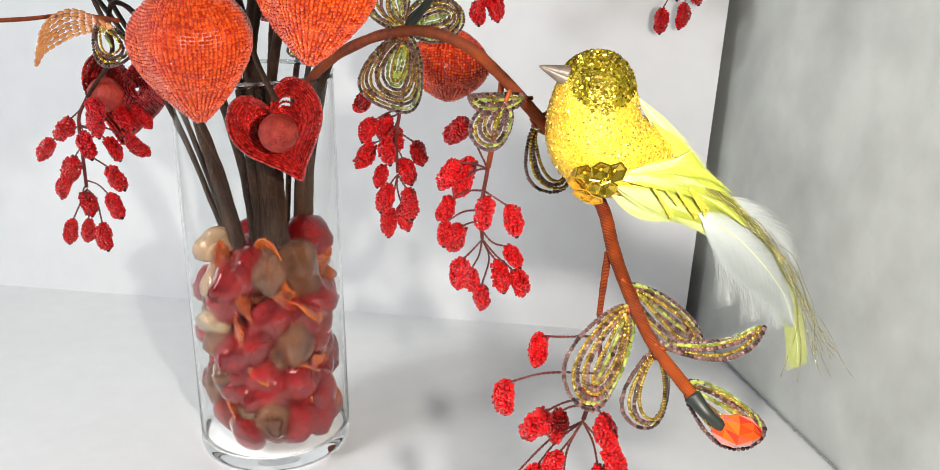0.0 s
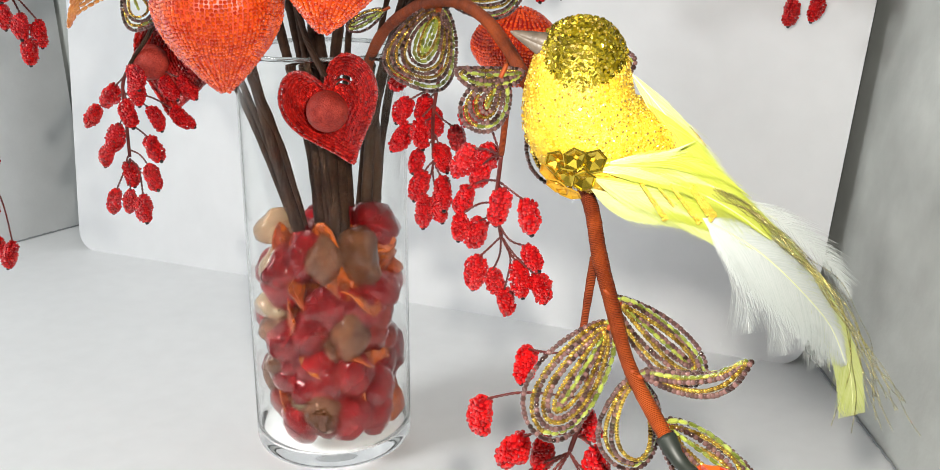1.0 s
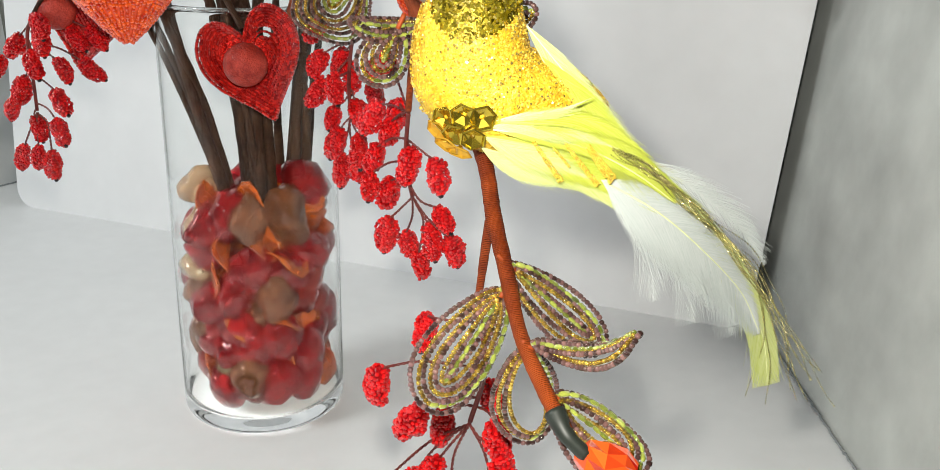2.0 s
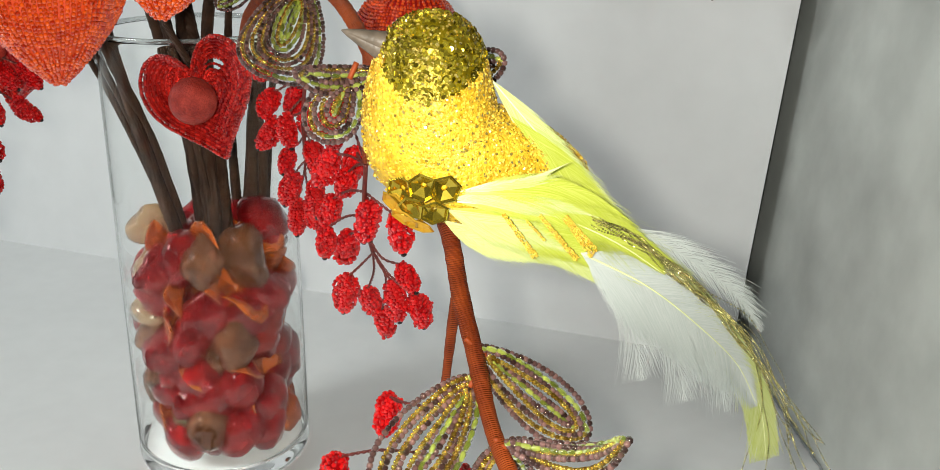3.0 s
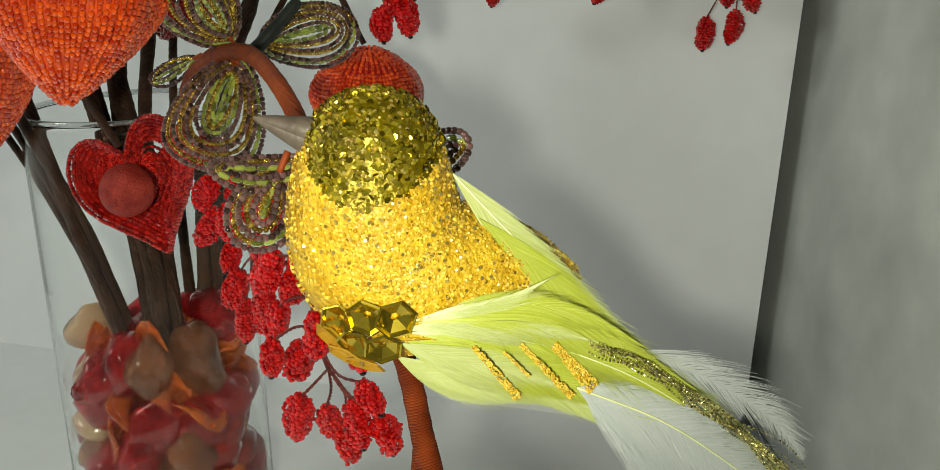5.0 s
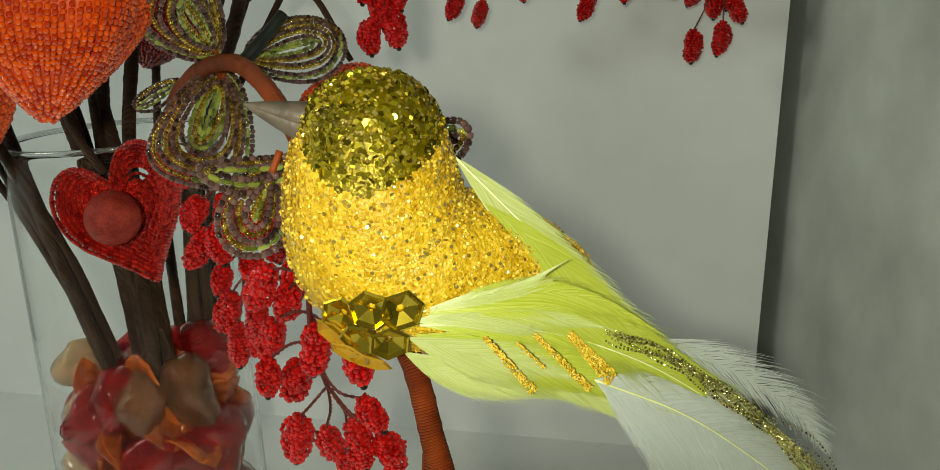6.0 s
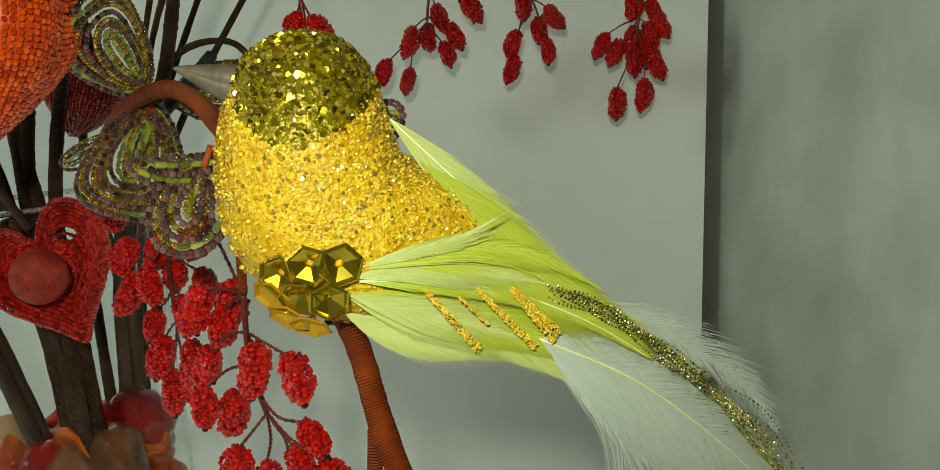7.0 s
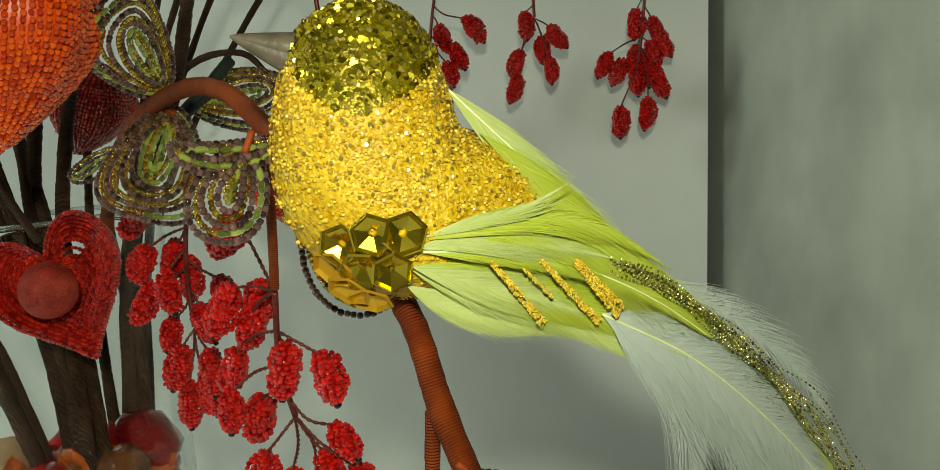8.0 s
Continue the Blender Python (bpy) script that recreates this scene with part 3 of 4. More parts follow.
stem_part("twig", [(-0.0280, 0.497, 0.283), (-0.0265, 0.503, 0.268), (-0.0300, 0.508, 0.252)], 0.0013, 0.001, M["thread"], main)
stem_part("tape_knot", [(-0.030, 0.518, 0.281), (-0.024, 0.524, 0.288), (-0.016, 0.532, 0.298)], 0.0026, 0.0022, M["tape"], main, "black-green taped knot")
spray(main, [(-0.0300, 0.508, 0.252), (-0.0340, 0.512, 0.232), (-0.034, 0.512, 0.212)],
      [(-0.0504, 0.515, 0.2486), (-0.0474, 0.51, 0.2349), (-0.0407, 0.52, 0.2346), (-0.0504, 0.515, 0.2217), (-0.0378, 0.505, 0.226), (-0.0357, 0.52, 0.2277), (-0.0429, 0.515, 0.2106),
       (-0.0404, 0.51, 0.2004), (-0.0397, 0.515, 0.1868), (-0.0277, 0.505, 0.1989), (-0.0292, 0.51, 0.214), (-0.0234, 0.515, 0.2222), (-0.0308, 0.51, 0.1902)], 1)
spray(main, [(0.0117, 0.44, 0.2326), (0.0085, 0.448, 0.212), (0.009, 0.456, 0.196)],
      [(-0.0052, 0.45, 0.2276), (-0.0002, 0.455, 0.2212), (-0.0081, 0.46, 0.2094), (-0.0079, 0.455, 0.1993), (-0.0038, 0.465, 0.1939), (0.0102, 0.445, 0.2116), (0.0225, 0.44, 0.2098),
       (0.0228, 0.45, 0.19), (-0.0012, 0.455, 0.1802), (0.0042, 0.47, 0.1712), (0.0171, 0.455, 0.1788), (0.0254, 0.455, 0.1755), (0.0083, 0.472, 0.1619), (-0.0014, 0.45, 0.247), (0.002, 0.46, 0.2263)], 2)
spray(main, [(0.0531, 0.365, 0.1956), (0.0543, 0.372, 0.1694), (0.0491, 0.375, 0.1476)],
      [(0.0315, 0.385, 0.1735), (0.0191, 0.375, 0.1579), (0.0302, 0.372, 0.1482), (0.0393, 0.378, 0.1438), (0.0541, 0.388, 0.1518), (0.0588, 0.376, 0.1425), (0.0378, 0.37, 0.1296),
       (0.062, 0.372, 0.1326), (0.0426, 0.378, 0.1172), (0.0187, 0.37, 0.1169), (0.030, 0.375, 0.122), (0.057, 0.378, 0.120)], 3)
leaf(main, (-0.0282, 0.500, 0.2865), (-0.0288, 0.468, 0.3110), 0.026, FRONT, 1)
leaf(main, (-0.0302, 0.525, 0.2834), (-0.0005, 0.550, 0.2890), 0.023, FRONT, 2, green_side=-1)
leaf(main, (-0.0264, 0.500, 0.2835), (-0.0335, 0.475, 0.2530), 0.029, FRONT, 3)
leaf(main, (0.0195, 0.402, 0.2700), (0.0118, 0.396, 0.2512), 0.0155, (0.35, -0.8, 0.2), 4, green_side=1, curl=0.5)
leaf(main, (0.0265, 0.405, 0.2690), (0.0045, 0.397, 0.2690), 0.0085, (0.2, -0.8, 0.6), 41, rows=6, curl=-0.4)
leaf(main, (0.0300, 0.404, 0.2590), (0.0440, 0.412, 0.2310), 0.018, FRONT, 5, hollow=True)
leaf(main, (0.034, 0.400, 0.2640), (0.0625, 0.394, 0.2765), 0.009, FRONT, 6)
leaf(main, (-0.0789, 0.585, 0.2726), (-0.1005, 0.585, 0.2628), 0.0085, FRONT, 7, rows=3)
leaf(main, (0.0634, 0.355, 0.2050), (0.0465, 0.331, 0.1765), 0.0200, FRONT, 8)
leaf(main, (0.0619, 0.358, 0.2110), (0.0920, 0.362, 0.1845), 0.0140, FRONT, 9)
leaf(main, (0.0736, 0.340, 0.1940), (0.1040, 0.323, 0.2045), 0.0095, (0.1, -0.5, 0.9), 10, rows=4, curl=-0.5)
leaf(main, (0.0705, 0.342, 0.1925), (0.0735, 0.352, 0.1560), 0.019, FRONT, 11, hollow=True)
leaf(main, (0.0790, 0.334, 0.1840), (0.1060, 0.325, 0.1700), 0.018, (0.2, -0.6, 0.8), 12)


def jewel(parent, p, axis, length, r):
    """A faceted crystal drop."""
    s_, u_, a_ = basis(axis)
    s = Soup()
    n = 9
    rings = ((-0.5, 0.25), (-0.3, 0.85), (0.0, 1.0), (0.3, 0.8), (0.5, 0.3))
    v = [np.asarray(p) + a_ * z * length + r * q * (math.cos(2 * math.pi * (k + 0.5 * (i % 2)) / n) * s_ + 0.75 * math.sin(2 * math.pi * (k + 0.5 * (i % 2)) / n) * u_)
         for i, (z, q) in enumerate(rings) for k in range(n)]
    for i in range(len(rings) - 1):
        for k in range(n):
            a, b, c, d = i * n + k, i * n + (k + 1) % n, (i + 1) * n + k, (i + 1) * n + (k + 1) % n
            for tri in ((a, b, c), (b, d, c)):
                s.add([v[j] for j in tri], [(0, 1, 2)])
    s.add(v[:n], [tuple(range(n - 1, -1, -1))])
    s.add(v[-n:], [tuple(range(n))])
    part("crystal", s, M["jewel"], parent, "faceted orange-red crystal", False)


jewel(main, (0.0955, 0.3235, 0.1715), (0.9, 0.0, -0.1), 0.0165, 0.0058)


def stem_thing(label, cat="flower"):
    return thing("physalis_stem", label, cat, "flowers in the vase")


def husk(parent, centre, up, facing, w, h, deep, seed, r=0.00080):
    """An open heart-shaped husk: nested heart loops of beads that make a bowl, and a bulging back."""
    rng = np.random.default_rng(seed)
    c, up, face = np.asarray(centre, float), unit(up), unit(facing)
    side = unit(np.cross(up, face))
    face = np.cross(side, up)

    def loop(s, back):
        out = []
        for k in range(97):
            a = 2 * math.pi * k / 96
            x = 0.80 * math.sin(a) ** 3 + 0.20 * math.sin(a)
            y = (13 * math.cos(a) - 4.2 * math.cos(2 * a) - 2 * math.cos(3 * a) - math.cos(4 * a)) / 16.5 - 0.02
            wave = 0.0012 * math.sin(3 * a + seed) * s
            out.append(c + side * x * s * w / 2 + up * (y * s * h / 2) - face * (back + wave))
        return np.array(out)

    slit = (0.40, 0.62, 7, 20)
    s = Soup()
    q = 1.0
    while q > 0.12:
        line = loop(q, deep * (1 - q**2.2))
        kind = ROUND6 if rng.random() < 0.35 else BUGLE
        runs = (line[slit[3] :], line[: slit[2] + 1]) if slit[0] < q < slit[1] else (line,)
        for run in runs:
            string_beads(s, run, r, rng, kind, jitter=0.2)
        q -= 2 * r * 0.95 / (w / 2)
    for k in range(1, 12):
        string_beads(s, loop(1.0 + 0.05 * math.sin(k * 0.6) - 0.007 * k * k, 0.0015 * k), r, rng, ROUND6 if k % 3 else BUGLE, jitter=0.2)
    ob = part("husk", s, M["deepred"], parent)
    inner = Soup()
    levels = np.linspace(0.97, 0.05, 20)
    rings = [loop(q, deep * (1 - q**2.2) + 0.0010) for q in levels]
    n = len(rings[0])
    inner.add(np.concatenate(rings), [(i * n + k, i * n + k + 1, (i + 1) * n + k + 1, (i + 1) * n + k) for i in range(19) for k in range(n - 1)
                                      if not (slit[0] < levels[i] < slit[1] + 0.03 and slit[2] <= k < slit[3])])
    part("lining", inner, M["rlining"], ob)
    return ob


# orange lanterns
ph = stem_thing("orange beaded physalis lantern on a brown wrapped stem")
stem_part("stem", [(-0.140, 0.628, 0.110), (-0.150, 0.608, 0.19), (-0.158, 0.580, 0.25), (-0.148, 0.530, 0.315), (-0.124, 0.492, 0.312)], 0.0029, 0.0017, M["bark"], ph)
lantern(ph, (-0.1255, 0.490, 0.3080), (-0.1240, 0.4895, 0.2425), 0.0275, M["orange"], M["lining"], 21)
ph = stem_thing("large orange beaded physalis lantern on a brown wrapped stem")
stem_part("stem", [(-0.132, 0.640, 0.110), (-0.136, 0.625, 0.20), (-0.120, 0.590, 0.29), (-0.085, 0.520, 0.352), (-0.056, 0.464, 0.338)], 0.0029, 0.0017, M["bark"], ph)
lantern(ph, (-0.0560, 0.4630, 0.3360), (-0.0665, 0.4625, 0.2732), 0.0270, M["orange"], M["lining"], 22)
ph = stem_thing("orange-red beaded physalis lantern hanging behind the bird")
stem_part("stem", [(-0.112, 0.645, 0.110), (-0.098, 0.640, 0.20), (-0.070, 0.620, 0.29), (-0.030, 0.600, 0.305), (-0.012, 0.600, 0.275)], 0.0022, 0.0012, M["bark"], ph)
lantern(ph, (-0.0105, 0.600, 0.2745), (-0.0125, 0.600, 0.2330), 0.0228, M["redorange"], M["rlining"], 23, rows=84, waist=0.95, power=0.7)
ph = stem_thing("deep red beaded physalis lantern seen behind the leaves")
stem_part("stem", [(-0.126, 0.655, 0.110), (-0.130, 0.665, 0.22), (-0.118, 0.665, 0.32), (-0.112, 0.660, 0.312)], 0.0029, 0.0017, M["bark"], ph)
lantern(ph, (-0.1110, 0.660, 0.3120), (-0.1312, 0.668, 0.2720), 0.020, M["deepred"], M["rlining"], 24, rows=72)

# the open red husk with its ball
ph = stem_thing("open red beaded physalis husk with a speckled ball inside")
stem_part("stem", [(-0.120, 0.620, 0.110), (-0.124, 0.595, 0.22), (-0.1190, 0.560, 0.287), (-0.1100, 0.552, 0.262), (-0.1024, 0.558, 0.2405)], 0.0021, 0.0016, M["bark"], ph)
heart = husk(ph, (-0.1055, 0.572, 0.2240), (-0.36, 0.05, 0.93), (0.05, -0.93, 0.36), 0.052, 0.064, 0.017, 25)
ball(heart, (-0.1030, 0.5600, 0.2230), 0.0108, M["ball"], label="speckled coral-red ball")

# the red husk at the other side, with a hanging spray
ph = stem_thing("red beaded physalis husk with berries hanging from it")
stem_part("stem", [(-0.146, 0.634, 0.110), (-0.162, 0.610, 0.20), (-0.172, 0.570, 0.275), (-0.176, 0.535, 0.295), (-0.1800, 0.531, 0.277)], 0.0021, 0.0013, M["bark"], ph)
hk = husk(ph, (-0.1800, 0.545, 0.2480), (0.10, 0.05, 0.99), (-0.10, -0.96, 0.20), 0.046, 0.054, 0.015, 26)
ball(hk, (-0.1850, 0.5330, 0.2490), 0.0090, M["ball"], label="speckled coral-red ball")

br = thing("berry_branch", "wrapped stem with a hanging spray of red beaded berries", "branch", "branches in the vase")
stem_part("stem", [(-0.150, 0.640, 0.112), (-0.172, 0.605, 0.22), (-0.188, 0.560, 0.295), (-0.185, 0.530, 0.300), (-0.1765, 0.527, 0.2729), (-0.192, 0.525, 0.248)], 0.0020, 0.0010, M["bark"], br)
spray(br, [(-0.192, 0.525, 0.248), (-0.1979, 0.527, 0.237), (-0.199, 0.529, 0.215), (-0.199, 0.529, 0.200)],
      [(-0.2076, 0.53, 0.2321), (-0.2185, 0.53, 0.221), (-0.1943, 0.525, 0.2243), (-0.1832, 0.53, 0.2212), (-0.1736, 0.54, 0.2205), (-0.177, 0.535, 0.2359), (-0.1696, 0.54, 0.2358),
       (-0.2063, 0.53, 0.2104), (-0.2084, 0.525, 0.2021), (-0.1792, 0.52, 0.2082), (-0.2001, 0.53, 0.1917), (-0.1815, 0.52, 0.1935), (-0.2105, 0.53, 0.1766), (-0.2, 0.527, 0.178),
       (-0.1907, 0.525, 0.1752), (-0.1882, 0.522, 0.2357), (-0.1866, 0.52, 0.2433)], 4)
leaf(br, (-0.168, 0.490, 0.290), (-0.158, 0.486, 0.272), 0.016, FRONT, 31, rows=4)


def glass_petal(parent, points, w):
    """A curved strip of amber beads."""
    rng = np.random.default_rng(8)
    path = smooth_path(points)
    s = Soup()
    for off in (-1, -0.66, -0.33, 0, 0.33, 0.66, 1):
        o = np.array((0.1, -0.2, 1.0)) * off * w / 2
        string_beads(s, path + o[None] * np.sin(np.linspace(0.1, 3.0, len(path)))[:, None], 0.0010, rng, BUGLE)
    part("amber_petal", s, M["amberpetal"], parent, "curved strip of amber glass beads")


glass_petal(br, [(-0.163, 0.49, 0.288), (-0.180, 0.492, 0.2895), (-0.193, 0.490, 0.283), (-0.1985, 0.489, 0.272)], 0.013)
stem_part("twig", [(-0.160, 0.495, 0.290), (-0.182, 0.497, 0.2925), (-0.206, 0.500, 0.2905), (-0.232, 0.503, 0.2890)], 0.0012, 0.0010, M["thread"], br)

br = thing("berry_branch", "wrapped stem with red beaded berries at its far end", "branch", "branches in the vase")
stem_part("stem", [(-0.152, 0.645, 0.112), (-0.185, 0.615, 0.24), (-0.225, 0.570, 0.325), (-0.250, 0.535, 0.320), (-0.2560, 0.525, 0.298)], 0.0020, 0.0010, M["bark"], br)
spray(br, [(-0.2560, 0.525, 0.298), (-0.257, 0.526, 0.285)], [(-0.2531, 0.52, 0.2845), (-0.2633, 0.53, 0.2697), (-0.2459, 0.52, 0.2662), (-0.2393, 0.525, 0.2625), (-0.2459, 0.524, 0.2533)], 5)
spray(br, [(-0.2660, 0.528, 0.318), (-0.284, 0.530, 0.250), (-0.283, 0.530, 0.185)], [(-0.2816, 0.53, 0.1995), (-0.2849, 0.53, 0.1684), (-0.283, 0.53, 0.1454), (-0.2737, 0.525, 0.1439), (-0.290, 0.53, 0.215)], 6)
stem_part("twig", [(-0.240, 0.548, 0.330), (-0.256, 0.535, 0.330), (-0.2660, 0.528, 0.318)], 0.0012, 0.0009, M["thread"], br)

# sprays that hang down in front of the card
TOPS = [((0.050, 0.775, 0.3855), [(0.036, 0.785, 0.335), (0.032, 0.785, 0.315)],
         [(0.0025, 0.796, 0.2889), (0.0165, 0.796, 0.2830), (0.0205, 0.786, 0.3050), (0.0415, 0.786, 0.2961), (0.0316, 0.795, 0.3069), (0.0394, 0.794, 0.3171), (0.0573, 0.793, 0.3204), (0.0474, 0.789, 0.3058)]),
        ((0.0985, 0.770, 0.3815), [(0.0935, 0.785, 0.340), (0.0925, 0.785, 0.322)],
         [(0.0802, 0.792, 0.2976), (0.0776, 0.792, 0.2841), (0.0957, 0.792, 0.3046), (0.0988, 0.787, 0.2922), (0.0873, 0.790, 0.3189), (0.1049, 0.790, 0.3110)]),
        ((0.1606, 0.775, 0.3765), [(0.157, 0.788, 0.335), (0.151, 0.788, 0.300)],
         [(0.1303, 0.794, 0.2924), (0.1388, 0.797, 0.2875), (0.1476, 0.796, 0.2941), (0.1483, 0.792, 0.2817), (0.1583, 0.790, 0.2956), (0.1607, 0.788, 0.2794), (0.1358, 0.785, 0.2590), (0.1511, 0.785, 0.2624), (0.1610, 0.791, 0.3088), (0.1646, 0.789, 0.3010), (0.1493, 0.790, 0.3133), (0.1559, 0.796, 0.2865)])]
for k, (top, trunk, berries) in enumerate(TOPS):
    br = thing("berry_branch", "thin brown branch with red berries hanging before the card", "branch", "branches in the vase")
    stem_part("stem", [(-0.125 + 0.006 * k, 0.655, 0.115), (-0.110 + 0.010 * k, 0.680, 0.26), (-0.06 + 0.05 * k, 0.725, 0.43), (top[0] - 0.012, 0.765, 0.42), top], 0.0021, 0.0010, M["bark"], br)
    spray(br, [top, *trunk], berries, 40 + k, 0.9, 1.2)
br = thing("berry_branch", "brown branch with a few red berries above the round lantern", "branch", "branches in the vase")
stem_part("stem", [(-0.118, 0.650, 0.115), (-0.095, 0.635, 0.24), (-0.045, 0.590, 0.335), (0.000, 0.562, 0.345), (0.009, 0.560, 0.325)], 0.0021, 0.0010, M["bark"], br)
spray(br, [(0.009, 0.560, 0.325), (0.010, 0.560, 0.305)], [(0.0105, 0.56, 0.2958), (0.0066, 0.56, 0.2869), (0.0148, 0.56, 0.2891), (0.0060, 0.56, 0.3047), (0.0150, 0.56, 0.3020)], 50)
# bare stems in the bundle
for k, pts in enumerate(([(-0.140, 0.618, 0.118), (-0.150, 0.606, 0.175), (-0.1600, 0.597, 0.235), (-0.167, 0.585, 0.285), (-0.190, 0.570, 0.330)],
                         [(-0.112, 0.640, 0.112), (-0.106, 0.632, 0.18), (-0.088, 0.612, 0.2415), (-0.060, 0.600, 0.290), (-0.040, 0.580, 0.335)],
                         [(-0.131, 0.622, 0.112), (-0.132, 0.617, 0.18), (-0.136, 0.607, 0.25), (-0.147, 0.590, 0.33), (-0.150, 0.570, 0.36)],
                         [(-0.125, 0.618, 0.112), (-0.126, 0.615, 0.18), (-0.127, 0.612, 0.26), (-0.105, 0.600, 0.33), (-0.08, 0.590, 0.37)],
                         [(-0.118, 0.622, 0.112), (-0.117, 0.616, 0.18), (-0.116, 0.608, 0.24), (-0.100, 0.600, 0.30), (-0.085, 0.60, 0.34)],
                         [(-0.122, 0.612, 0.112), (-0.121, 0.612, 0.17), (-0.124, 0.612, 0.24), (-0.140, 0.610, 0.32), (-0.155, 0.60, 0.35)],
                         [(-0.136, 0.630, 0.112), (-0.142, 0.634, 0.18), (-0.160, 0.640, 0.25), (-0.180, 0.640, 0.33), (-0.20, 0.630, 0.36)])):
    st = thing("bare_stem", "brown thread-wrapped stem standing in the vase", "stem", "branches in the vase")
    stem_part("stem", pts, 0.0036, 0.0026, M["bark"], st)


# ---- the bird ----
bird = thing("ornament_bird", "gold glitter bird ornament with lime feathers clipped to a branch", "bird ornament", at=(0, 0, 0))
SPINE_KNOTS = [(0.0500, 0.366, 0.2922, 0.0003), (0.0500, 0.366, 0.2914, 0.0043), (0.0500, 0.366, 0.2892, 0.0084), (0.0499, 0.366, 0.2855, 0.0114), (0.0497, 0.366, 0.2808, 0.0131),
               (0.0494, 0.366, 0.2755, 0.0146), (0.0492, 0.3665, 0.2690, 0.0160), (0.0500, 0.3675, 0.2610, 0.0166), (0.0562, 0.3695, 0.2562, 0.0162), (0.0655, 0.3740, 0.2545, 0.0135),
               (0.0748, 0.3790, 0.2530, 0.0095), (0.0850, 0.3840, 0.2490, 0.0035)]
SPINE = smooth_path([k[:3] for k in SPINE_KNOTS], 6)
RADII = np.interp(np.linspace(0, 1, len(SPINE)), np.linspace(0, 1, len(SPINE_KNOTS)), [k[3] for k in SPINE_KNOTS])


def body_surface(i, ang, lift=0.0):
    """A place and normal on the body, at ring i (may lie between rings) and angle."""
    j = int(min(max(i, 0), len(SPINE) - 1))
    k = min(j + 1, len(SPINE) - 1)
    q = i - j
    p = SPINE[j] * (1 - q) + SPINE[k] * q
    rad = RADII[j] * (1 - q) + RADII[k] * q
    a = unit(SPINE[min(j + 2, len(SPINE) - 1)] - SPINE[max(j - 2, 0)])
    s_, u_, _ = basis(a, (0.0, -1.0, 0.0))
    d = math.cos(ang) * s_ + math.sin(ang) * u_
    return p + d * (rad + lift), d


def bird_body():
    n = 40
    v = [body_surface(i, 2 * math.pi * k / n)[0] for i in range(len(SPINE)) for k in range(n)]
    f = [(i * n + k, i * n + (k + 1) % n, (i + 1) * n + (k + 1) % n, (i + 1) * n + k) for i in range(len(SPINE) - 1) for k in range(n)]
    f += [tuple(range(n - 1, -1, -1)), tuple(range((len(SPINE) - 1) * n, len(SPINE) * n))]
    s = Soup()
    s.add(v, f)
    return part("body", s, M["body"], bird, "gold fabric body covered in glitter")




def in_crown(p, slack=0.0):
    return ((p[0] - 0.0515) / 0.0122) ** 2 + ((p[2] - 0.2860) / 0.0125) ** 2 < 1 + slack or p[2] > 0.2895


def glitter(parent):
    rng = np.random.default_rng(17)
    fine, crown, cup = Soup(), Soup(), Soup()
    for _ in range(20000):
        i = rng.uniform(0, len(SPINE) - 1.01)
        if rng.random() > RADII[int(i)] / 0.016:
            continue
        p, d = body_surface(i, rng.uniform(0, 2 * math.pi), 0.0003)
        top = in_crown(p, rng.normal(0, 0.09))
        if top and rng.random() < 0.6:
            continue
        r = rng.uniform(0.00035, 0.00085) if top else rng.uniform(0.00016, 0.00032)
        nrm = unit(d + rng.normal(0, 0.36 if top else 0.26, 3))
        s_, u_, a_ = basis(nrm, (0.3, 0.4, 0.86))
        n = 6
        ring = [p + a_ * 0.0002 + r * (math.cos(2 * math.pi * k / n) * s_ + math.sin(2 * math.pi * k / n) * u_) for k in range(n)]
        (crown if top else fine).add(ring + [q - a_ * 0.00008 for q in ring], [tuple(range(n)), tuple(range(2 * n - 1, n - 1, -1))])
    for _ in range(1900):
        p, d = body_surface(rng.uniform(0, len(SPINE) - 1.5), rng.uniform(0, 2 * math.pi), 0.0006)
        r = rng.uniform(0.00022, 0.00042)
        s_, u_, a_ = basis(unit(d + rng.normal(0, 0.45, 3)), (0.3, 0.4, 0.86))
        ring = [p + r * (math.cos(math.pi * k / 3) * s_ + math.sin(math.pi * k / 3) * u_) for k in range(6)]
        cup.add(ring + [q - a_ * 0.00006 for q in ring], [tuple(range(6)), tuple(range(11, 5, -1))])
    tagged(part("glint", cup, M["glint"], parent, "bright mirror-like gold flakes", False), kind="stuff")
    # sugar-like grains standing proud
    for _ in range(2600):
        i = rng.uniform(4, len(SPINE) - 2)
        p, d = body_surface(i, rng.uniform(0, 2 * math.pi), 0.0003)
        if not in_crown(p):
            bead(fine, p, d + rng.normal(0, 0.5, 3), rng.uniform(0.00024, 0.00040), ROUND6)
    tagged(part("glitter", fine, M["flake"], parent, "fine gold glitter", False), kind="stuff")
    tagged(part("crown_glitter", crown, M["crownflake"], parent, "olive-gold glitter flakes on the crown", False), kind="stuff")


def crown_cap(parent):
    """The darker cap of the head, a shell just proud of the body."""
    n = 64
    s = Soup()
    rows = 60
    v = [body_surface(i * 0.55, 2 * math.pi * k / n, 0.0004)[0] for i in range(rows) for k in range(n)]
    f = []
    for i in range(rows - 1):
        for k in range(n):
            q = (i * n + k, i * n + (k + 1) % n, (i + 1) * n + (k + 1) % n, (i + 1) * n + k)
            if in_crown(sum(v[j] for j in q) / 4):
                f.append(q)
    s.add(v, f)
    part("crown", s, M["crown"], parent, "olive-gold crown")


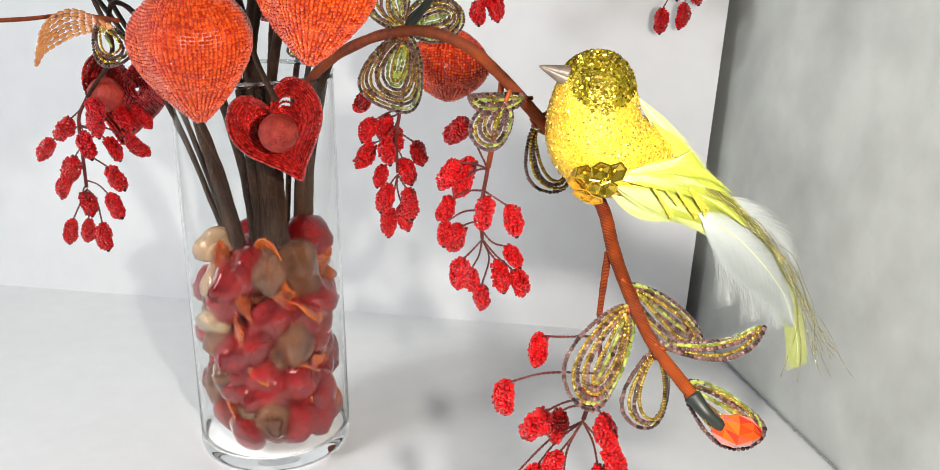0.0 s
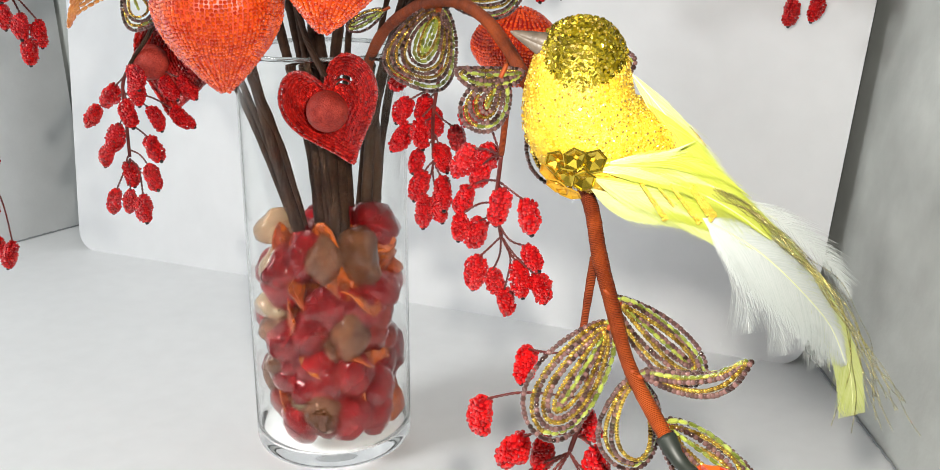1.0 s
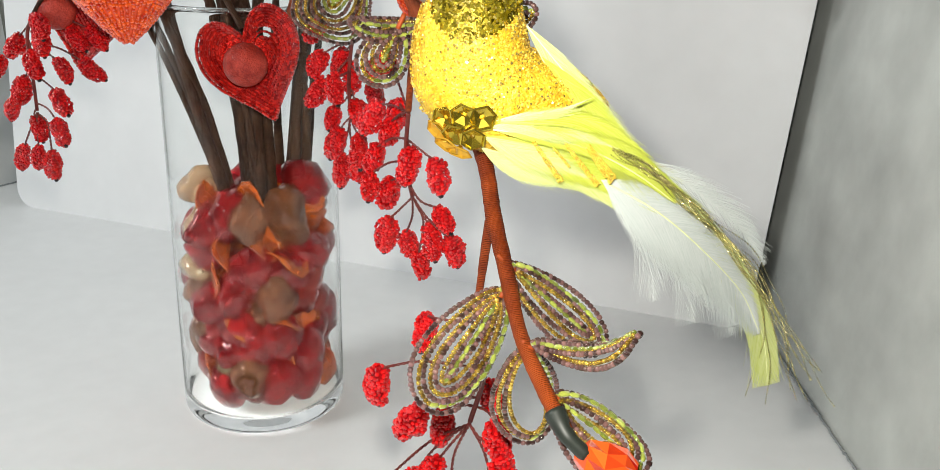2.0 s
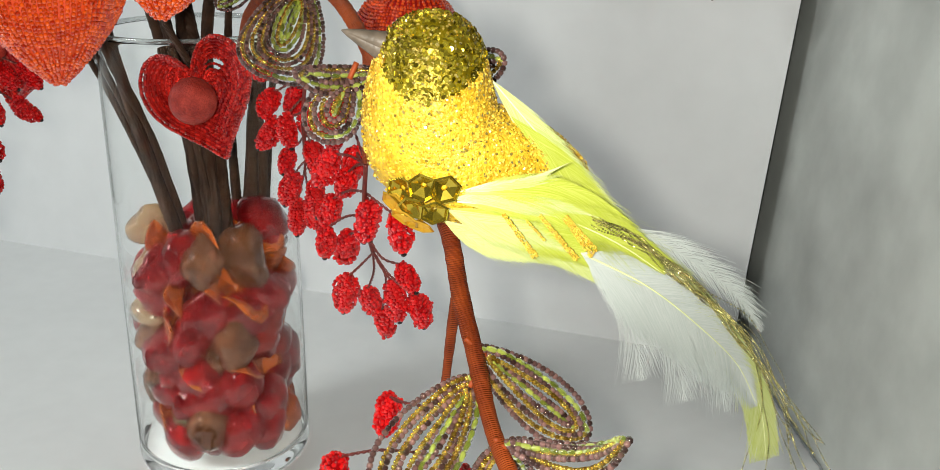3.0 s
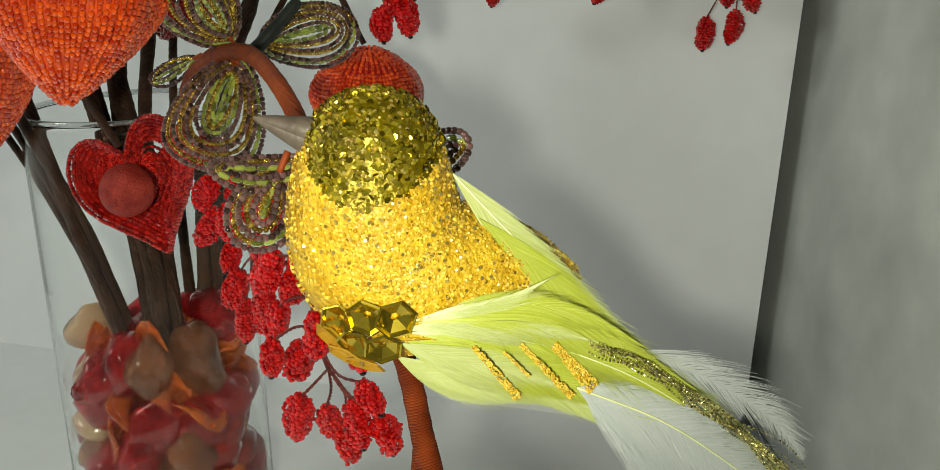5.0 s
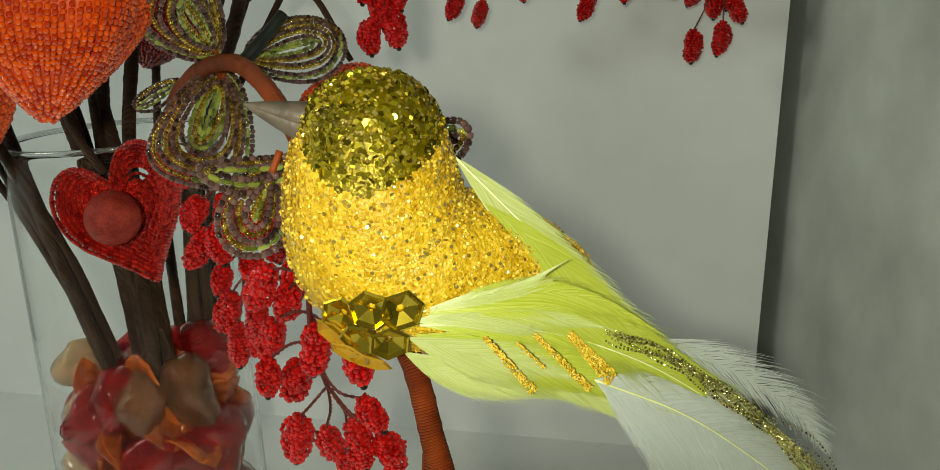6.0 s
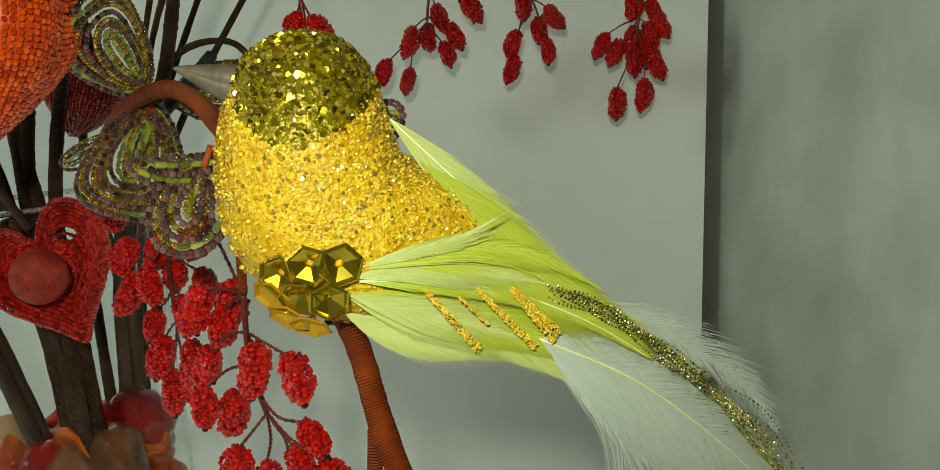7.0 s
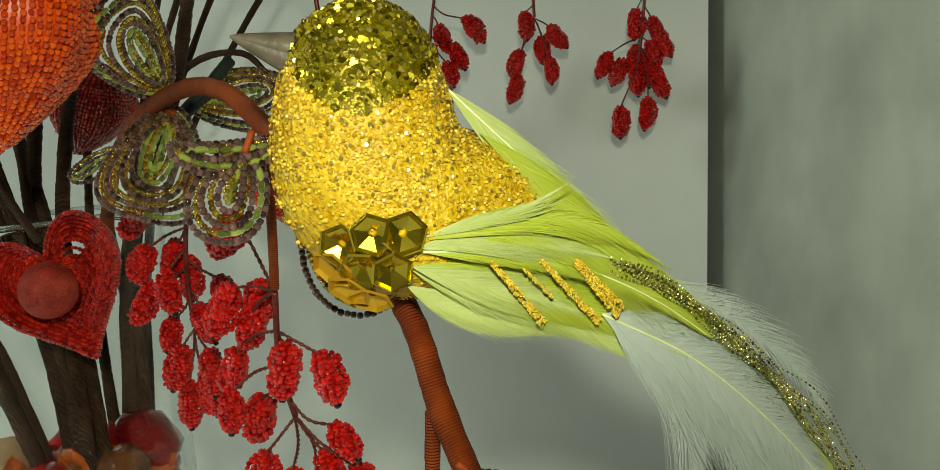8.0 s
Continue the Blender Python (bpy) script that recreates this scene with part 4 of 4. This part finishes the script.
def beak():
    tip, root = np.array((0.0297, 0.3600, 0.2880)), np.array((0.0400, 0.3620, 0.2838))
    a = tip - root
    s = Soup()
    for up, name in ((0.0011, "upper"), (-0.0010, "lower")):
        path = [root + a * u + np.array((0, 0, up * (1 - u))) for u in np.linspace(0, 1, 10)]
        tube(s, path, [0.0027 * (1 - u) ** 0.8 + 0.0002 for u in np.linspace(0, 1, 10)], 12)
    part("beak", s, M["beak"], bird, "grey pointed beak")


def sequin(parent, p, nrm, r, mat, turn):
    """A cupped six-sided sequin with bevelled facets and a hole."""
    s_, u_, a_ = basis(nrm, (0.2, 0.3, 0.9))
    n = 6
    rings = ((r, 0.0), (r * 0.90, 0.0003), (r * 0.76, -0.0004), (r * 0.20, -0.0013), (r * 0.14, -0.0019))
    v = [np.asarray(p) + a_ * z + q * (math.cos(2 * math.pi * k / n + turn) * s_ + math.sin(2 * math.pi * k / n + turn) * u_) for q, z in rings for k in range(n)]
    f = [(i * n + k, i * n + (k + 1) % n, (i + 1) * n + (k + 1) % n, (i + 1) * n + k) for i in range(len(rings) - 1) for k in range(n)]
    s = Soup()
    s.add(v, f)
    part("sequin", s, mat, parent, smooth=False)


def feather(name, spine, left, right, mat, seed, nrm=(0.18, -0.90, 0.40), angle=20, count=520, fray=0.04, wob=0.00028, shaft=0.00026, tipfull=0.5, hair=1.0, ragged=0.30, taper=0.8, label=""):
    """A feather: a shaft with many fine barbs on either side, cambered, with a ragged and frayed edge."""
    rng = np.random.default_rng(seed)
    path = even(smooth_path(spine, 12), 0.0006)
    n = len(path)
    nrm = unit(nrm)
    tang = np.gradient(path, axis=0)
    tang /= np.linalg.norm(tang, axis=1)[:, None]
    across = np.cross(nrm, tang)
    across /= np.linalg.norm(across, axis=1)[:, None]
    length = 0.0006 * (n - 1)
    s = Soup()
    for side, wide in ((1, left), (-1, right)):
        if wide <= 0:
            continue
        for k in range(count):
            u = (k + rng.uniform(0, 1)) / count
            env = min(1.0, (u + 0.05) / 0.10) ** 0.6 * (min(1.0, (1 - u) / tipfull) ** taper)
            w = wide * env * (1.04 - ragged * rng.random() ** 2)
            if rng.random() < fray:
                w *= rng.uniform(1.05, 1.5)
            a = math.radians(angle * rng.uniform(0.85, 1.15))
            run = min(w / math.tan(a), (1 - u) * length * rng.uniform(0.62, 1.06) + 0.001)
            w = min(w, run * math.tan(a) * 1.1)
            lift = rng.normal(0, wob)
            hw = hair * length / count * 0.9 * rng.uniform(0.7, 1.2)
            v = []
            for q in (0, 0.25, 0.5, 0.75, 1.0):
                x = min(u * (n - 1) + run * q / 0.0006, n - 1.001)
                i = int(x)
                c = path[i] * (1 - x + i) + path[i + 1] * (x - i)
                c = c + across[i] * side * w * q**0.85 + nrm * (lift * q - 0.06 * wide * q * q)
                e = (across[i] * math.cos(a) - side * tang[i] * math.sin(a)) * hw * (1 - 0.75 * q)
                v += [c + e, c - e]
            s.add(v, [(0, 1, 3, 2), (2, 3, 5, 4), (4, 5, 7, 6), (6, 7, 9, 8)])
    ob = part(name, s, mat, bird, label)
    if shaft:
        q = Soup()
        tube(q, path[::4] + nrm * 0.0001, np.linspace(shaft, shaft * 0.35, len(path[::4])), 6)
        part("quill", q, M["quill"], ob)
    return ob


def bird_all():
    body = bird_body()
    crown_cap(body)
    glitter(body)
    beak()
    rng = np.random.default_rng(3)
    for k, (p, r) in enumerate((((0.0452, 0.3518, 0.2525), 0.0038), ((0.0508, 0.3503, 0.2538), 0.0040), ((0.0560, 0.3510, 0.2534), 0.0040), ((0.0482, 0.3518, 0.2482), 0.0038), ((0.0532, 0.3516, 0.2474), 0.0038))):
        d = np.array(p) - np.array((0.0500, 0.3680, 0.2560))
        sequin(bird, p, unit(d) + rng.normal(0, 0.06, 3), r, M["sequin"], rng.uniform(0, 1))
    for p in ((0.0432, 0.3538, 0.2485), (0.0452, 0.3550, 0.2446), (0.0485, 0.3560, 0.2425)):
        d = np.array(p) - np.array((0.0500, 0.3680, 0.2560))
        sequin(bird, p, unit(d) + np.array((-0.15, -0.1, -0.2)), 0.0041, M["amber"], rng.uniform(0, 1))
    lime, pale, down = M["lime"], M["limepale"], M["down"]
    # tail, from behind to front
    feather("tail_feather", [(0.0640, 0.3680, 0.2760), (0.0748, 0.3690, 0.2638), (0.0833, 0.3720, 0.2538), (0.0933, 0.3770, 0.2420), (0.1042, 0.3849, 0.2306), (0.1165, 0.3950, 0.2201)], 0.0034, 0.0075, pale, 1, count=900, tipfull=0.9, angle=12, fray=0.12, label="long pale lime tail feather")
    feather("tail_feather", [(0.0690, 0.3660, 0.2680), (0.0800, 0.3700, 0.2570), (0.0910, 0.3755, 0.2440), (0.1010, 0.3822, 0.2330), (0.1100, 0.3890, 0.2240)], 0.0030, 0.0050, lime, 21, count=800, tipfull=0.9, angle=10, shaft=0, label="lime tail covert feather")
    feather("down_feather", [(0.0995, 0.3787, 0.2374), (0.1143, 0.3899, 0.2262), (0.1287, 0.4029, 0.2115), (0.1379, 0.4127, 0.1962)], 0.0045, 0.0030, down, 3, count=260, fray=0.3, wob=0.0008, shaft=0, angle=16, hair=0.35, label="wispy white down")
    feather("tail_feather", [(0.0790, 0.3662, 0.2463), (0.1008, 0.3790, 0.2310), (0.1173, 0.3916, 0.2130), (0.1314, 0.4049, 0.1907), (0.1403, 0.4144, 0.1701), (0.1442, 0.4181, 0.1507)], 0.0042, 0.0052, pale, 2, count=1000, tipfull=0.10, taper=0.5, ragged=0.15, angle=14, label="long pale lime tail feather")
    feather("down_feather", [(0.0870, 0.3664, 0.2345), (0.1034, 0.3776, 0.2226), (0.1180, 0.3903, 0.2070), (0.1310, 0.4040, 0.1895), (0.1388, 0.4122, 0.1725)], 0.0065, 0.0115, down, 4, count=1300, fray=0.14, wob=0.0005, angle=22, tipfull=0.6, hair=1.3, ragged=0.5, label="soft white down feather")
    feather("down_feather", [(0.0890, 0.3672, 0.2310), (0.1005, 0.3756, 0.2200), (0.1120, 0.3866, 0.2060), (0.1220, 0.3960, 0.1920)], 0.0070, 0.0075, down, 14, count=900, fray=0.2, wob=0.0006, angle=26, tipfull=0.7, hair=1.1, ragged=0.5, shaft=0, label="soft white down feather")
    for k, hang in enumerate(([(0.0940, 0.3740, 0.2230), (0.0994, 0.3776, 0.2130), (0.1025, 0.3800, 0.2030), (0.1040, 0.3812, 0.1930)], [(0.1040, 0.3812, 0.2130), (0.1105, 0.3863, 0.2030), (0.1145, 0.3892, 0.1930), (0.1165, 0.3905, 0.1830)],
                              [(0.1150, 0.3905, 0.2000), (0.1220, 0.3956, 0.1920), (0.1268, 0.4000, 0.1830), (0.1295, 0.4020, 0.1750)])):
        feather("down_feather", hang, 0.0050, 0.0050, down, 5 + 20 * k, count=110, fray=0.5, wob=0.0015, angle=13, hair=0.10, shaft=0, label="loose white down hairs")
    # wing, from behind to front
    feather("wing_feather", [(0.0547, 0.3552, 0.2447), (0.0608, 0.3571, 0.2402), (0.0685, 0.3597, 0.2368), (0.0764, 0.3634, 0.2342), (0.0850, 0.3684, 0.2300)], 0.0110, 0.0030, pale, 15, count=1200, tipfull=0.9, angle=15, fray=0.08, shaft=0, label="pale lime wing feather")
    feather("wing_feather", [(0.0560, 0.3550, 0.2470), (0.0652, 0.3577, 0.2420), (0.0748, 0.3617, 0.2370), (0.0847, 0.3667, 0.2310), (0.0930, 0.3712, 0.2250), (0.1040, 0.3790, 0.2160)], 0.0110, 0.0030, pale, 7, count=1300, tipfull=1.0, taper=1.0, ragged=0.45, angle=14, fray=0.08, shaft=0, label="lime wing feather")
    feather("wing_feather", [(0.0571, 0.3546, 0.2480), (0.0652, 0.3573, 0.2445), (0.0748, 0.3613, 0.2405), (0.0847, 0.3663, 0.2350), (0.0940, 0.3712, 0.2285), (0.1030, 0.3770, 0.2225)], 0.0085, 0.0050, lime, 8, count=1300, tipfull=1.0, taper=1.3, angle=14, fray=0.08, shaft=0, label="lime wing feather")
    feather("wing_feather", [(0.0594, 0.3548, 0.2522), (0.0702, 0.3584, 0.2527), (0.0811, 0.3639, 0.2505), (0.0913, 0.3689, 0.2448), (0.1007, 0.3753, 0.2364), (0.1125, 0.3838, 0.2255)], 0.0042, 0.0085, lime, 9, count=1300, tipfull=1.0, taper=1.1, angle=13, fray=0.08, shaft=0, label="lime wing feather")
    feather("wing_feather", [(0.0583, 0.3536, 0.2500), (0.0679, 0.3566, 0.2487), (0.0776, 0.3609, 0.2461), (0.0876, 0.3659, 0.2414), (0.0981, 0.3723, 0.2342), (0.1081, 0.3794, 0.2251)], 0.0062, 0.0024, lime, 12, count=1200, tipfull=0.9, angle=11, fray=0.06, label="lime covert feather")
    feather("wing_feather", [(0.0570, 0.3532, 0.2508), (0.0640, 0.3550, 0.2509), (0.0720, 0.3582, 0.2500), (0.0800, 0.3622, 0.2480), (0.0930, 0.3690, 0.2425)], 0.0042, 0.0038, pale, 13, count=900, tipfull=1.0, taper=1.4, angle=11, shaft=0, label="pale lime covert feather")
    feather("wing_feather", [(0.0560, 0.3535, 0.2480), (0.0620, 0.3555, 0.2452), (0.0690, 0.3582, 0.2420), (0.0770, 0.3620, 0.2390), (0.0880, 0.3676, 0.2325)], 0.0046, 0.0042, pale, 16, count=900, tipfull=1.0, taper=1.4, angle=12, shaft=0, label="pale lime covert feather")
    feather("wing_feather", [(0.0590, 0.3535, 0.2525), (0.0675, 0.3558, 0.2540), (0.0755, 0.3595, 0.2553), (0.0839, 0.3636, 0.2583)], 0.0010, 0.0024, pale, 10, count=200, tipfull=1.0, taper=1.4, fray=0.1, angle=8, shaft=0, label="fine pale wing wisps")
    feather("wing_feather", [(0.0595, 0.3536, 0.2520), (0.0690, 0.3566, 0.2530), (0.0800, 0.3620, 0.2528), (0.0900, 0.3670, 0.2485), (0.1010, 0.3735, 0.2395)], 0.0024, 0.0036, lime, 11, count=500, tipfull=1.0, taper=1.3, fray=0.1, angle=8, shaft=0, label="fine lime wing wisps")


bird_all()


def gold_bar(a, b, w, seed):
    """A strip of gold glitter glued on the wing."""
    rng = np.random.default_rng(seed)
    a, b = np.asarray(a), np.asarray(b)
    s = Soup()
    nrm = unit((0.18, -0.90, 0.40))
    side = unit(np.cross(nrm, b - a))
    for _ in range(int(42000 * np.linalg.norm(b - a) * w / 0.003)):
        u, q = rng.uniform(0, 1), rng.uniform(-1, 1)
        p = a + (b - a) * u + side * q * w / 2 * (0.5 + u * 0.5) + nrm * rng.uniform(-0.0001, 0.0002)
        bead(s, p, rng.normal(0, 1, 3), rng.uniform(0.00012, 0.00021), ROUND6)
    tagged(part("glitter_bar", s, M["flake"], bird, "gold glitter bar on the wing", False), kind="stuff")


gold_bar((0.0690, 0.3551, 0.2472), (0.0767, 0.3590, 0.2353), 0.0016, 1)
gold_bar((0.0740, 0.3578, 0.2452), (0.0786, 0.3601, 0.2394), 0.0007, 4)
gold_bar((0.0772, 0.3593, 0.2460), (0.0862, 0.3642, 0.2335), 0.0016, 2)
gold_bar((0.0830, 0.3622, 0.2450), (0.0903, 0.3661, 0.2345), 0.0030, 3)


def tinsel():
    rng = np.random.default_rng(23)
    core = [(0.0902, 0.3660, 0.2434), (0.1003, 0.3726, 0.2364), (0.1122, 0.3815, 0.2244), (0.1254, 0.3930, 0.2088), (0.1368, 0.4050, 0.1907), (0.1446, 0.4130, 0.1719), (0.1500, 0.4175, 0.1540)]
    for k in range(14):
        path = smooth_path(core, 10)
        u = np.linspace(0, 1, len(path))[:, None]
        off = rng.normal(0, 1, 3) * np.array((0.0013, 0.0006, 0.0011))
        fan = np.array((rng.normal(0.002, 0.0035), rng.normal(0, 0.002), rng.normal(0, 0.002)))
        path = path + off + fan * np.clip((u - 0.55) / 0.45, 0, 1) ** 2 * 2.2 + 0.0005 * np.sin(u * 25 + k) * np.array((1, 0, 1))
        if k > 11:
            path = path[len(path) // 3 :] + np.array((0.003, 0.001, 0.0035)) * np.sin(np.linspace(0, 3.1, len(path) - len(path) // 3))[:, None]
        s = Soup()
        pts = even(path, 0.0009 if k < 12 else 0.0016)
        r = 0.00025 if k < 12 else 0.00022
        for i, p in enumerate(pts[:-1]):
            bead(s, p, pts[i + 1] - p + rng.normal(0, 0.0002, 3), r * rng.uniform(0.7, 1.1), ROUND6 if k < 12 else BUGLE)
        part("tinsel_strand", s, M["tinsel"], bird, "olive-gold tinsel strand", False)


tinsel()
